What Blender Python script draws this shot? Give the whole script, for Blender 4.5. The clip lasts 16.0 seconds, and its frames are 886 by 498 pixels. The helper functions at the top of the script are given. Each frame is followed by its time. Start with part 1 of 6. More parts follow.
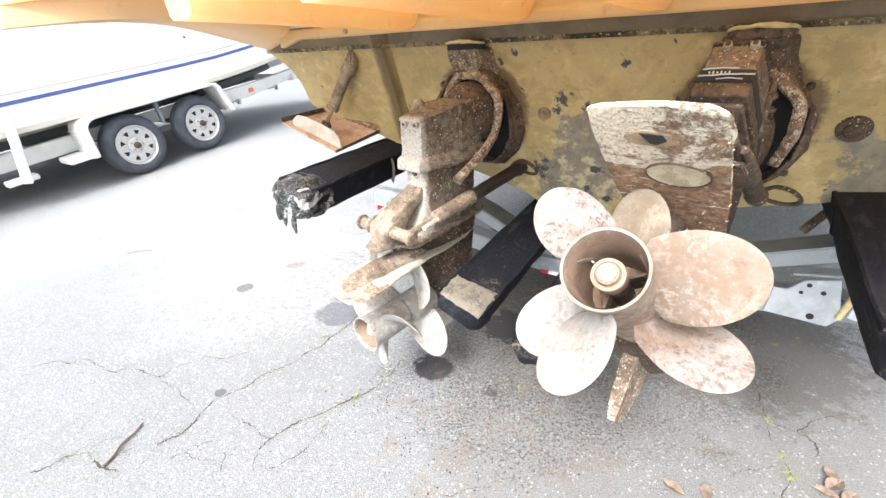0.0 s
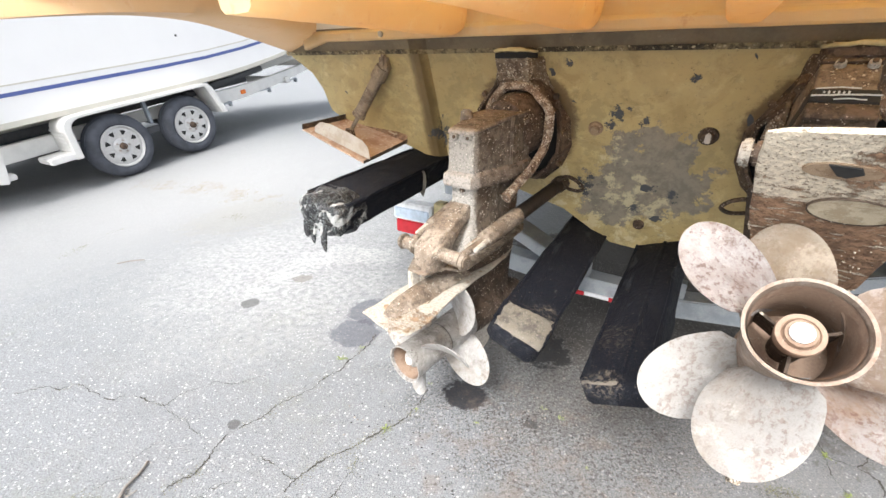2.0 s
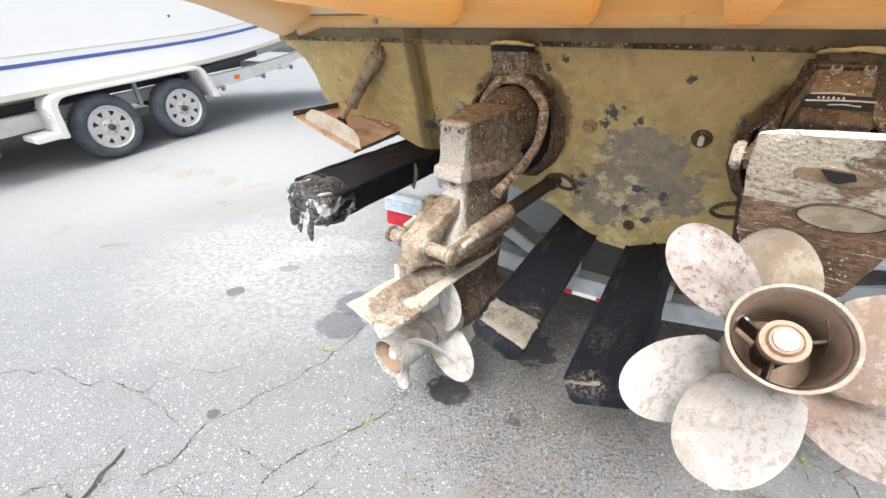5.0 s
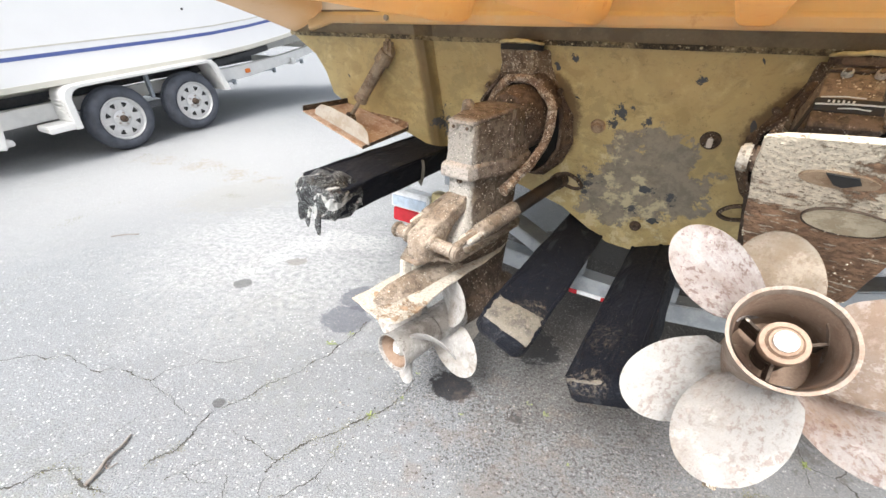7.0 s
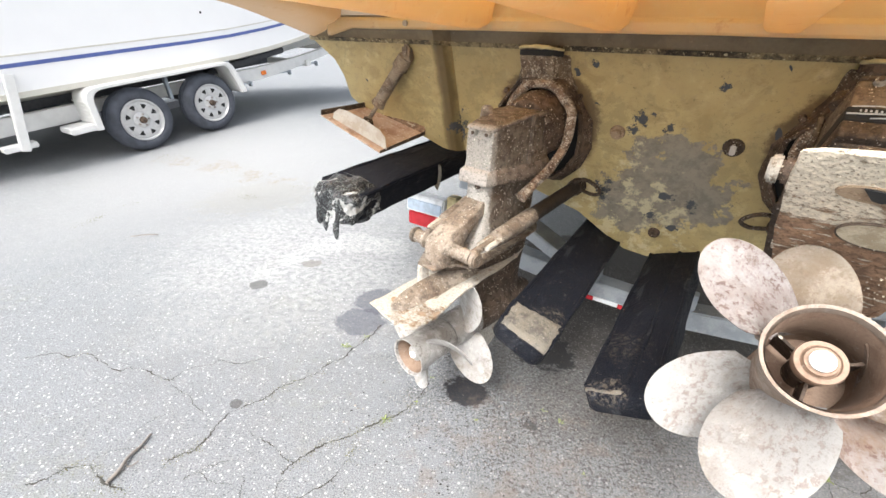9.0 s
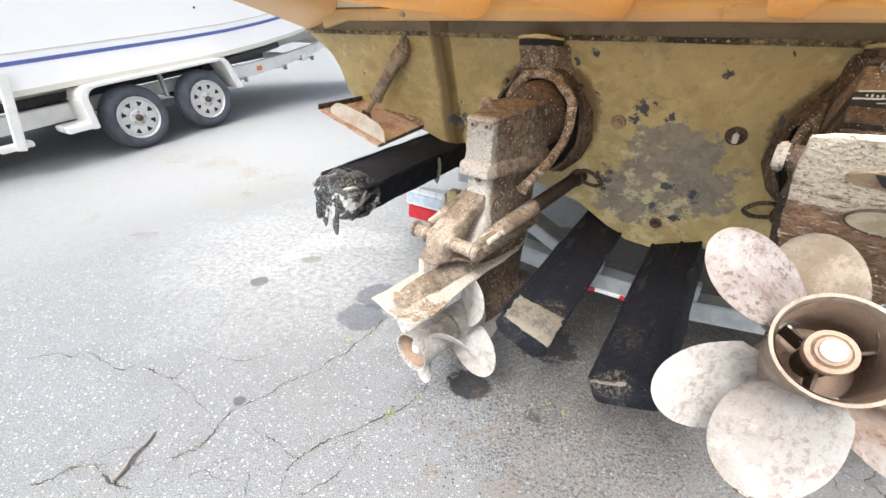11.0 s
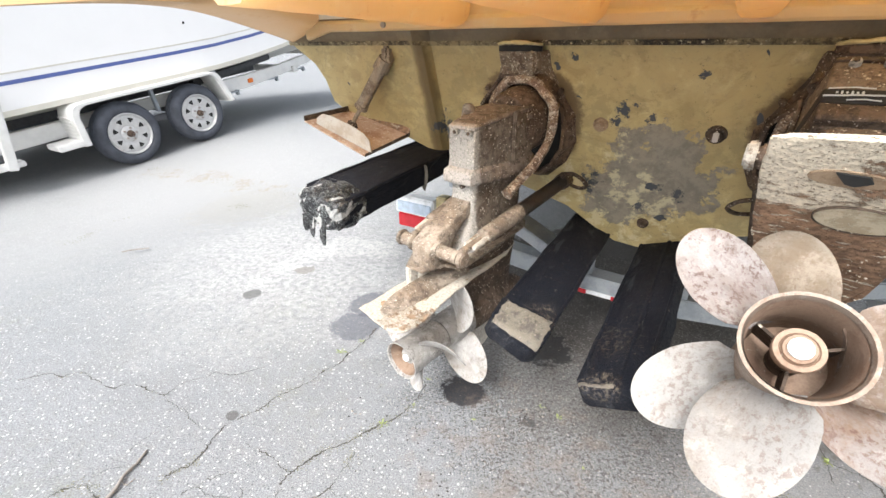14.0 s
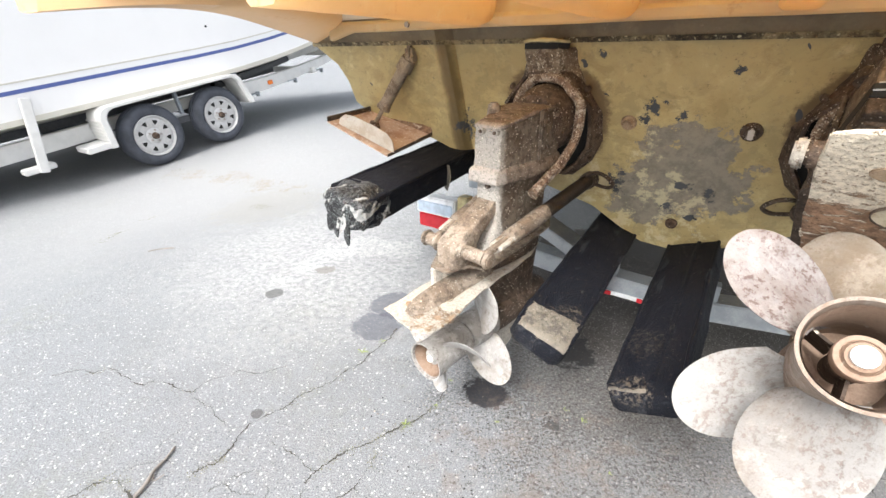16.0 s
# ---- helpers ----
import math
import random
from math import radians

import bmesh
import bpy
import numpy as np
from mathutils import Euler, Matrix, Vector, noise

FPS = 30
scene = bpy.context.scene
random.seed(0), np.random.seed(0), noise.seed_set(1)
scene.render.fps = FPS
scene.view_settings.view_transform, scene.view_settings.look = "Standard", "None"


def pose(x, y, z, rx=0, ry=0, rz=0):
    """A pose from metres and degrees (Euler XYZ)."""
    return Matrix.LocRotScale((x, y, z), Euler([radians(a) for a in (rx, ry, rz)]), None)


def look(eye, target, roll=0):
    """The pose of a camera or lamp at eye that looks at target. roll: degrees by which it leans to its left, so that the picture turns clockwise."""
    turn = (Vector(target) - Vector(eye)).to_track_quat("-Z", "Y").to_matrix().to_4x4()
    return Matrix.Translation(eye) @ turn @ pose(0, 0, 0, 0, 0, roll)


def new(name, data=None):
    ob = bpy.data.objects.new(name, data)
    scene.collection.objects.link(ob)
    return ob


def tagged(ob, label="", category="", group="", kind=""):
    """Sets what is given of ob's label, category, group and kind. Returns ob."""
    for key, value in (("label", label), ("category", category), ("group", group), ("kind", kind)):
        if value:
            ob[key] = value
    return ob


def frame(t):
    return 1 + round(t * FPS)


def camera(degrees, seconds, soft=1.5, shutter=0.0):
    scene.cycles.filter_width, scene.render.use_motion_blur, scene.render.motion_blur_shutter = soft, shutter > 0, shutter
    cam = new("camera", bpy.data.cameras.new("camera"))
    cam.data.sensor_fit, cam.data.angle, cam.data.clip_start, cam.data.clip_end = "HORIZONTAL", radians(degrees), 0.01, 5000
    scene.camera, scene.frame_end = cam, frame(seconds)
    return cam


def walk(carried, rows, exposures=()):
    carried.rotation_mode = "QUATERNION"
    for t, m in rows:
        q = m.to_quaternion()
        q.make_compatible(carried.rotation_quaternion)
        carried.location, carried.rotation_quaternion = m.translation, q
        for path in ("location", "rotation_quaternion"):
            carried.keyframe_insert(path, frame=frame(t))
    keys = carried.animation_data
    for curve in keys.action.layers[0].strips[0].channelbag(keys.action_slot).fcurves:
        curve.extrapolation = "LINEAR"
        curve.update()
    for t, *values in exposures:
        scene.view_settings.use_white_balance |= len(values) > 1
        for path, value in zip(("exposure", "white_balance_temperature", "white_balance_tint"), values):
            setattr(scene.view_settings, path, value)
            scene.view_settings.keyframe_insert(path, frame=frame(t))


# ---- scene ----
cam = camera(92.7, 16.0)
PATH = [
    (0, (0.02, 0.031, 1.009), (-0.011, 1.853, 0.186), -1.8),
    (0.5, (-0.031, 0.054, 1.013), (-0.064, 1.875, 0.186), -1.9),
    (1, (-0.153, 0.098, 1.015), (-0.025, 1.938, 0.242), -1.3),
    (1.5, (-0.162, 0.128, 1.009), (-0.069, 1.956, 0.203), -0.6),
    (2, (-0.151, 0.137, 1.012), (-0.101, 1.97, 0.214), 0.0),
    (2.5, (-0.152, 0.151, 1.015), (-0.107, 1.993, 0.236), 0.9),
    (3, (-0.153, 0.157, 1.001), (-0.089, 1.981, 0.184), 1.7),
    (3.5, (-0.151, 0.151, 1.006), (-0.083, 1.98, 0.199), 2.0),
    (4, (-0.15, 0.15, 1.004), (-0.072, 1.978, 0.196), 2.1),
    (6.3, (-0.126, 0.145, 1.006), (-0.049, 1.958, 0.165), 2.9),
    (6.5, (-0.138, 0.139, 1.003), (-0.093, 1.952, 0.16), 3.0),
    (7, (-0.138, 0.142, 1.006), (-0.08, 1.959, 0.173), 3.3),
    (7.5, (-0.131, 0.147, 1.004), (-0.041, 1.955, 0.153), 2.9),
    (8, (-0.139, 0.155, 1.007), (-0.073, 1.977, 0.186), 3.0),
    (8.5, (-0.147, 0.147, 1.013), (-0.127, 1.985, 0.224), 3.3),
    (8.7, (-0.157, 0.146, 1.016), (-0.144, 1.969, 0.194), 3.4),
    (10.8, (-0.155, 0.156, 1.013), (-0.165, 1.967, 0.163), 2.1),
    (11, (-0.161, 0.153, 1.013), (-0.149, 1.96, 0.155), 2.4),
    (11.5, (-0.165, 0.154, 1.014), (-0.194, 1.957, 0.148), 1.9),
    (12, (-0.16, 0.158, 1.019), (-0.177, 1.971, 0.177), 2.2),
    (12.5, (-0.145, 0.151, 1.021), (-0.127, 1.972, 0.193), 1.9),
    (13, (-0.137, 0.145, 1.013), (-0.096, 1.955, 0.163), 3.0),
    (13.5, (-0.129, 0.145, 1.022), (-0.09, 1.972, 0.21), 1.3),
    (14, (-0.131, 0.154, 1.019), (-0.112, 1.971, 0.184), 0.6),
    (14.5, (-0.133, 0.156, 1.015), (-0.131, 1.969, 0.171), 0.5),
    (15, (-0.139, 0.158, 1.015), (-0.153, 1.967, 0.162), 0.6),
    (15.5, (-0.143, 0.162, 0.999), (-0.166, 1.956, 0.115), 0.8),
    (16, (-0.156, 0.162, 1.017), (-0.208, 1.978, 0.181), -0.2),
]
EXPOSURES = [(0.0, 1.84), (0.25, 1.76), (0.6, 1.58), (1.0, 1.50), (1.6, 1.47), (16.0, 1.47)]
walk(cam, [(t, look(eye, target, roll)) for t, eye, target, roll in PATH], EXPOSURES)

# ---- world, sun ----
world = bpy.data.worlds.new("world")
scene.world = world
world.use_nodes = True
wn = world.node_tree.nodes
sky = wn.new("ShaderNodeTexSky")
sky.sky_type, sky.sun_disc = "NISHITA", False
sky.sun_elevation, sky.sun_rotation = radians(45.0), radians(-152.2)
sky.air_density, sky.dust_density = 1.0, 4.0
soft_sky = wn.new("ShaderNodeHueSaturation")
soft_sky.inputs["Saturation"].default_value = 0.35
world.node_tree.links.new(sky.outputs["Color"], soft_sky.inputs["Color"])
world.node_tree.links.new(soft_sky.outputs["Color"], wn["Background"].inputs["Color"])
wn["Background"].inputs["Strength"].default_value = 0.15
sun_data = bpy.data.lights.new("sun", "SUN")
sun_data.energy, sun_data.angle, sun_data.color = 1.7, radians(16), (1.0, 0.98, 0.95)
sun = new("sun", sun_data)
sun.matrix_world = look((-4.0, -6.6, 8.6), (0, 1.0, 0))

# ---- materials ----


class Nodes:
    """Small wrapper to write node trees in few lines."""

    def __init__(self, name, rough=0.6, metal=0.0, spec=0.5):
        self.mat = bpy.data.materials.new(name)
        self.mat.use_nodes = True
        self.tree = self.mat.node_tree
        self.bsdf = self.tree.nodes["Principled BSDF"]
        self.bsdf.inputs["Roughness"].default_value = rough
        self.bsdf.inputs["Metallic"].default_value = metal
        self.bsdf.inputs["Specular IOR Level"].default_value = spec
        self.coord = self.tree.nodes.new("ShaderNodeTexCoord").outputs["Object"]

    def link(self, a, b):
        self.tree.links.new(a, b)

    def noise(self, scale, detail=6.0, rough=0.6, dist=0.0, stretch=None):
        n = self.tree.nodes.new("ShaderNodeTexNoise")
        n.inputs["Scale"].default_value, n.inputs["Detail"].default_value = scale, detail
        n.inputs["Roughness"].default_value, n.inputs["Distortion"].default_value = rough, dist
        src = self.coord
        if stretch:
            m = self.tree.nodes.new("ShaderNodeMapping")
            m.inputs["Scale"].default_value = stretch
            self.link(src, m.inputs["Vector"])
            src = m.outputs["Vector"]
        self.link(src, n.inputs["Vector"])
        return n.outputs["Fac"]

    def step(self, fac, low, high, a=0.0, b=1.0):
        n = self.tree.nodes.new("ShaderNodeMapRange")
        n.interpolation_type = "SMOOTHSTEP"
        for key, v in (("From Min", low), ("From Max", high), ("To Min", a), ("To Max", b)):
            n.inputs[key].default_value = v
        self.link(fac, n.inputs["Value"])
        return n.outputs["Result"]

    def math(self, op, a, b):
        n = self.tree.nodes.new("ShaderNodeMath")
        n.operation = op
        for k, v in enumerate((a, b)):
            if isinstance(v, (int, float)):
                n.inputs[k].default_value = v
            else:
                self.link(v, n.inputs[k])
        return n.outputs["Value"]

    def mix(self, fac, a, b):
        n = self.tree.nodes.new("ShaderNodeMix")
        n.data_type = "RGBA"
        for key, v in ((0, fac), (6, a), (7, b)):
            if isinstance(v, (int, float)):
                n.inputs[key].default_value = v
            elif isinstance(v, tuple):
                n.inputs[key].default_value = (*v, 1.0)
            else:
                self.link(v, n.inputs[key])
        return n.outputs[2]

    def axis(self, which):
        n = self.tree.nodes.new("ShaderNodeSeparateXYZ")
        self.link(self.coord, n.inputs[0])
        return n.outputs[which]

    def blob(self, centre, radius, wobble=0.0, scale=8.0):
        """1 inside a ragged patch round a centre, 0 outside."""
        n = self.tree.nodes.new("ShaderNodeVectorMath")
        n.operation = "DISTANCE"
        self.link(self.coord, n.inputs[0])
        n.inputs[1].default_value = centre
        d = self.math("ADD", n.outputs["Value"], self.math("MULTIPLY", self.math("SUBTRACT", self.noise(scale, 8, 0.75), 0.5), wobble * 3.0))
        return self.step(d, radius * (0.85 if radius < 1.0 else 0.2), radius, 1.0, 0.0)

    def finish(self, colour, bump=None, depth=0.002, rough=None, strength=0.6):
        if isinstance(colour, tuple):
            self.bsdf.inputs["Base Color"].default_value = (*colour, 1.0)
        else:
            self.link(colour, self.bsdf.inputs["Base Color"])
        if rough is not None:
            self.link(rough, self.bsdf.inputs["Roughness"])
        if bump is not None:
            n = self.tree.nodes.new("ShaderNodeBump")
            n.inputs["Strength"].default_value, n.inputs["Distance"].default_value = strength, depth
            self.link(bump, n.inputs["Height"])
            self.link(n.outputs["Normal"], self.bsdf.inputs["Normal"])
        return self.mat


def weathered(name, base, second, third, scale=12.0, lo=0.5, hi=0.62, speck=0.66, rough=0.7, metal=0.0, depth=0.002, spec=0.35):
    """A base coat with broad patches of a second colour and fine specks of a third."""
    n = Nodes(name, rough, metal, spec)
    a = n.step(n.noise(scale, 8, 0.7), lo, hi)
    b = n.step(n.noise(scale * 9, 5, 0.6), speck, speck + 0.06)
    col = n.mix(b, n.mix(a, base, second), third)
    fine = n.noise(scale * 25, 4)
    col = n.mix(n.step(fine, 0.35, 0.7, 0.0, 0.4), col, second)
    return n.finish(col, n.math("ADD", n.math("MULTIPLY", b, 0.7), n.math("ADD", fine, a)), depth)


def barnacled(name, base, second, shell, cells=170.0, amount=0.5, cover=0.5, rough=0.75, depth=0.003, aft_lit=None):
    """Fouled metal: brown growth in patches, and crusts of small round shells in clusters; an optional colour makes the
    aft end paler: barer metal, with the light it catches painted in.
    """
    n = Nodes(name, rough, 0.0, 0.35)
    ground = n.mix(n.step(n.noise(11.0, 8, 0.7), 0.42, 0.6), base, second)
    ground = n.mix(n.step(n.noise(55.0, 7, 0.7), 0.45, 0.62, 0.0, 0.75), ground, tuple(c * 0.45 for c in second))
    ground = n.mix(n.step(n.noise(300.0, 3), 0.5, 0.7, 0.0, 0.35), ground, tuple(min(1.0, c * 1.5) for c in base))
    if aft_lit:
        aft_mask = n.step(n.math("ADD", n.axis(1), n.math("MULTIPLY", n.math("SUBTRACT", n.noise(45.0, 6, 0.7), 0.5), 0.03)), -0.250, -0.232, 0.9, 0.0)
        bare = n.mix(n.step(n.noise(120.0, 6, 0.75), 0.5, 0.62), aft_lit, tuple(c * 0.55 for c in aft_lit))
        bare = n.mix(n.step(n.noise(210.0, 4, 0.7), 0.6, 0.66), bare, tuple(c * 0.25 for c in aft_lit))
        ground = n.mix(aft_mask, ground, bare)
    flake = n.math("MULTIPLY", n.step(n.noise(48.0, 9, 0.8, 0.4), cover + 0.09, cover + 0.12), n.step(n.noise(9.0, 5), 0.40, 0.55))
    ground = n.mix(n.math("MULTIPLY", flake, min(0.9, amount * 0.95)), ground, tuple(c * 0.85 for c in shell))
    warp = n.tree.nodes.new("ShaderNodeVectorMath")
    warp.operation = "MULTIPLY_ADD"
    wob = n.tree.nodes.new("ShaderNodeTexNoise")
    wob.inputs["Scale"].default_value = 70.0
    n.link(n.coord, wob.inputs["Vector"])
    n.link(wob.outputs["Color"], warp.inputs[0])
    warp.inputs[1].default_value = (0.012, 0.012, 0.012)
    n.link(n.coord, warp.inputs[2])
    vor = n.tree.nodes.new("ShaderNodeTexVoronoi")
    vor.inputs["Scale"].default_value = cells
    n.link(warp.outputs[0], vor.inputs["Vector"])
    sep = n.tree.nodes.new("ShaderNodeSeparateColor")
    n.link(vor.outputs["Color"], sep.inputs[0])
    clump = n.step(n.noise(24.0, 7, 0.7), cover - 0.08, cover + 0.08)
    here = n.step(n.math("ADD", sep.outputs[0], n.math("MULTIPLY", clump, amount)), 0.98, 1.0)
    spot = n.math("MULTIPLY", n.step(n.math("ADD", vor.outputs["Distance"], n.math("MULTIPLY", sep.outputs[2], 0.28)), 0.36, 0.52, 1.0, 0.0), here)
    col = n.mix(spot, ground, n.mix(sep.outputs[1], shell, tuple(c * 0.7 for c in shell)))
    return n.finish(col, n.math("ADD", n.math("MULTIPLY", spot, 1.2), n.math("ADD", n.noise(120.0, 4), n.noise(30.0, 5))), depth, strength=0.8)


def crusted_metal(name, pale, brown, dark, root=0.0):
    """Metal nearly hidden under pale growth, scraped brown in streaks."""
    n = Nodes(name, 0.85, 0.0, 0.3)
    streak = n.noise(9.0, 9, 0.78, 0.3, (1.0, 1.0, 1.0))
    bare = n.step(n.math("ADD", n.math("MULTIPLY", streak, 0.6), n.math("MULTIPLY", n.noise(38.0, 8, 0.75), 0.4)), 0.53, 0.58)
    if root:
        edge = n.math("ADD", n.axis(1), n.math("MULTIPLY", n.math("SUBTRACT", n.noise(26.0, 8, 0.75, 0.0, (0.35, 1.0, 1.0)), 0.5), 0.40))
        bare = n.math("MAXIMUM", bare, n.step(edge, root - 0.012, root + 0.012))
        shells = n.math("MULTIPLY", n.step(n.noise(95.0, 4, 0.6, 0.0, (0.4, 1.0, 1.0)), 0.58, 0.62), n.step(n.noise(14.0, 5), 0.40, 0.52))
        bare = n.math("SUBTRACT", bare, n.math("MULTIPLY", shells, n.step(edge, root - 0.02, root + 0.05)))
    col = n.mix(n.step(n.noise(150.0, 5, 0.7), 0.4, 0.62), pale, tuple(c * 0.72 for c in pale))
    col = n.mix(bare, col, n.mix(n.step(n.noise(60.0, 6, 0.7), 0.42, 0.6), brown, dark))
    pits = n.step(n.noise(210.0, 4, 0.6), 0.6, 0.68)
    col = n.mix(n.math("MULTIPLY", pits, 0.6), col, dark)
    return n.finish(col, n.math("SUBTRACT", n.math("ADD", n.noise(170.0, 4), n.noise(45.0, 6)), n.math("MULTIPLY", n.math("ADD", bare, pits), 0.6)), 0.005, strength=0.9)


def bunk_carpet(name, worn):
    """Black marine carpet with lint, pulled folds and sandy bald patches; object space starts at the bunk's end."""
    n = Nodes(name, 0.62, 0.0, 0.16)
    col = n.mix(n.noise(9.0, 6), (0.006, 0.007, 0.012), (0.011, 0.0125, 0.018))
    lint = n.step(n.noise(120.0, 5, 0.7), 0.63, 0.68)
    folds = n.noise(16.0, 7, 0.7, 1.2, (1.0, 0.45, 1.0))
    dust = n.step(n.noise(7.0, 8, 0.7, 0.0, (1.0, 0.4, 1.0)), 0.5, 0.72, 0.0, 0.4)
    col = n.mix(dust, col, (0.034, 0.034, 0.037))
    # bluish-grey sheen on the fold crests, put into the colour
    col = n.mix(n.step(folds, 0.56, 0.64, 0.0, 0.6), col, (0.050, 0.053, 0.062))
    scuff = n.math("MULTIPLY", n.step(n.noise(60.0, 7, 0.8, 0.2, (1.0, 0.25, 1.0)), 0.58, 0.64), n.step(n.noise(6.0, 5), 0.46, 0.60))
    col = n.mix(n.math("MULTIPLY", scuff, 0.5), col, (0.12, 0.115, 0.11))
    col = n.mix(n.math("MULTIPLY", lint, 0.6), col, (0.22, 0.19, 0.16))
    sand = n.mix(n.step(n.noise(45.0, 8, 0.75), 0.42, 0.62), (0.25, 0.215, 0.165), (0.12, 0.10, 0.08))
    for centre, radius, wobble, much in worn:
        patch = n.blob(centre, radius, wobble, 22.0)
        ragged = n.math("MULTIPLY", patch, n.step(n.noise(70.0, 6, 0.7), 0.28, 0.42) if much > 0.8 else n.step(n.noise(90.0, 6, 0.75), 0.5, 0.58))
        col = n.mix(n.math("MULTIPLY", ragged, much), col, sand)
    return n.finish(col, n.math("ADD", n.math("MULTIPLY", n.noise(350.0, 3), 0.3), n.math("MULTIPLY", folds, 2.0)), 0.010, strength=0.8)


def plain(name, colour, rough=0.5, metal=0.0, vary=0.12, scale=30.0, depth=0.0006):
    n = Nodes(name, rough, metal)
    dark = tuple(c * (1 - 2 * vary) for c in colour)
    f = n.noise(scale, 6)
    return n.finish(n.mix(n.step(f, 0.35, 0.7), colour, dark), n.noise(scale * 6, 4), depth)


def asphalt():
    n = Nodes("asphalt", 0.9, 0.0, 0.3)
    vor = n.tree.nodes.new("ShaderNodeTexVoronoi")
    vor.inputs["Scale"].default_value = 150.0
    n.link(n.coord, vor.inputs["Vector"])
    sep = n.tree.nodes.new("ShaderNodeSeparateColor")
    n.link(vor.outputs["Color"], sep.inputs[0])
    grit = n.noise(260.0, 3, 0.6)
    base = n.mix(n.noise(1.3, 6), (0.185, 0.197, 0.210), (0.226, 0.238, 0.249))
    base = n.mix(n.step(n.noise(5.0, 8, 0.75), 0.42, 0.62, 0.0, 0.30), base, (0.165, 0.170, 0.178))
    col = n.mix(n.step(grit, 0.50, 0.66, 0.0, 0.7), base, (0.33, 0.34, 0.348))
    col = n.mix(n.step(grit, 0.48, 0.34, 0.0, 0.75), col, (0.095, 0.098, 0.104))
    round_ = n.step(n.math("ADD", vor.outputs["Distance"], n.math("MULTIPLY", sep.outputs[1], 0.3)), 0.36, 0.56, 1.0, 0.0)
    col = n.mix(n.math("MULTIPLY", round_, n.step(sep.outputs[0], 0.45, 0.85, 0.0, 0.6)), col, (0.34, 0.345, 0.35))
    grain = n.math("MULTIPLY", n.step(sep.outputs[0], 0.84, 0.92), round_)
    col = n.mix(n.math("MULTIPLY", grain, 0.7), col, n.mix(sep.outputs[2], (0.40, 0.40, 0.40), (0.70, 0.70, 0.69)))
    large = n.tree.nodes.new("ShaderNodeTexVoronoi")
    large.inputs["Scale"].default_value = 78.0
    n.link(n.coord, large.inputs["Vector"])
    tone = n.tree.nodes.new("ShaderNodeSeparateColor")
    n.link(large.outputs["Color"], tone.inputs[0])
    stones = n.math("MULTIPLY", n.step(n.math("ADD", large.outputs["Distance"], n.math("MULTIPLY", tone.outputs[1], 0.2)), 0.26, 0.42, 1.0, 0.0), n.step(tone.outputs[0], 0.74, 0.82))
    col = n.mix(n.math("MULTIPLY", stones, 0.5), col, n.mix(tone.outputs[2], (0.42, 0.42, 0.42), (0.72, 0.72, 0.71)))
    dark_stone = n.math("MULTIPLY", n.step(sep.outputs[0], 0.12, 0.06), n.step(vor.outputs["Distance"], 0.36, 0.46, 1.0, 0.0))
    col = n.mix(n.math("MULTIPLY", dark_stone, 0.6), col, (0.085, 0.087, 0.09))
    green = n.math("MULTIPLY", n.step(n.noise(2.1, 7, 0.7), 0.5, 0.66), n.step(n.noise(24.0, 6, 0.7), 0.42, 0.6))
    col = n.mix(n.math("MULTIPLY", green, 0.22), col, (0.19, 0.20, 0.145))
    # shade under the hull, painted as broad dark blobs, and a pale dusty tract
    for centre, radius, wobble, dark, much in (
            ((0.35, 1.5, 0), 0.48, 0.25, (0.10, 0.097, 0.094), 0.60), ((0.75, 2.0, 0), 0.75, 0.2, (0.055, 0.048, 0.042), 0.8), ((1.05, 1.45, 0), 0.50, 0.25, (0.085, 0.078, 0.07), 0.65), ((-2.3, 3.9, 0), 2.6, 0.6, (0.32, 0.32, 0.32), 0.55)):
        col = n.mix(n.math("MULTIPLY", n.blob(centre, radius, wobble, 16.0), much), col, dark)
    # broad mottled brown-grey tract, darker, over the near right asphalt
    dull = n.math("MULTIPLY", n.blob((0.82, 0.72, 0), 0.90, 0.30, 5.0), n.step(n.noise(13.0, 8, 0.75), 0.30, 0.60, 0.45, 1.0))
    col = n.mix(n.math("MULTIPLY", dull, 0.45), col, n.mix(n.noise(30.0, 7, 0.75), (0.160, 0.147, 0.134), (0.118, 0.114, 0.110)))
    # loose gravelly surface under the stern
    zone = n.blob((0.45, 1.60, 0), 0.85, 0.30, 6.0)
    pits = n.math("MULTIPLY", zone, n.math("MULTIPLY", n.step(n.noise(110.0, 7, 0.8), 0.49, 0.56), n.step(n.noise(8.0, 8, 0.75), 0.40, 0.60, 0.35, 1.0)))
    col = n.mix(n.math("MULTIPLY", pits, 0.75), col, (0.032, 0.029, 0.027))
    pebbles = n.math("MULTIPLY", zone, n.math("MULTIPLY", round_, n.step(sep.outputs[2], 0.70, 0.80)))
    col = n.mix(n.math("MULTIPLY", pebbles, 0.75), col, n.mix(sep.outputs[1], (0.20, 0.19, 0.175), (0.40, 0.39, 0.37)))
    # chalky dust
    chalk = n.math("MULTIPLY", n.blob((-0.85, 2.25, 0), 1.1, 0.35, 3.0), n.step(n.noise(34.0, 8, 0.75), 0.36, 0.62))
    col = n.mix(n.math("MULTIPLY", chalk, 0.55), col, (0.50, 0.50, 0.49))
    for x, y, r in ((-1.02, 1.98, 0.05), (-0.93, 2.14, 0.08), (-0.83, 2.32, 0.12), (-0.66, 2.40, 0.15), (-0.46, 2.36, 0.12)):
        streak = n.math("MULTIPLY", n.blob((x, y, 0), r, 0.12, 18.0), n.step(n.noise(60.0, 7, 0.8), 0.40, 0.62))
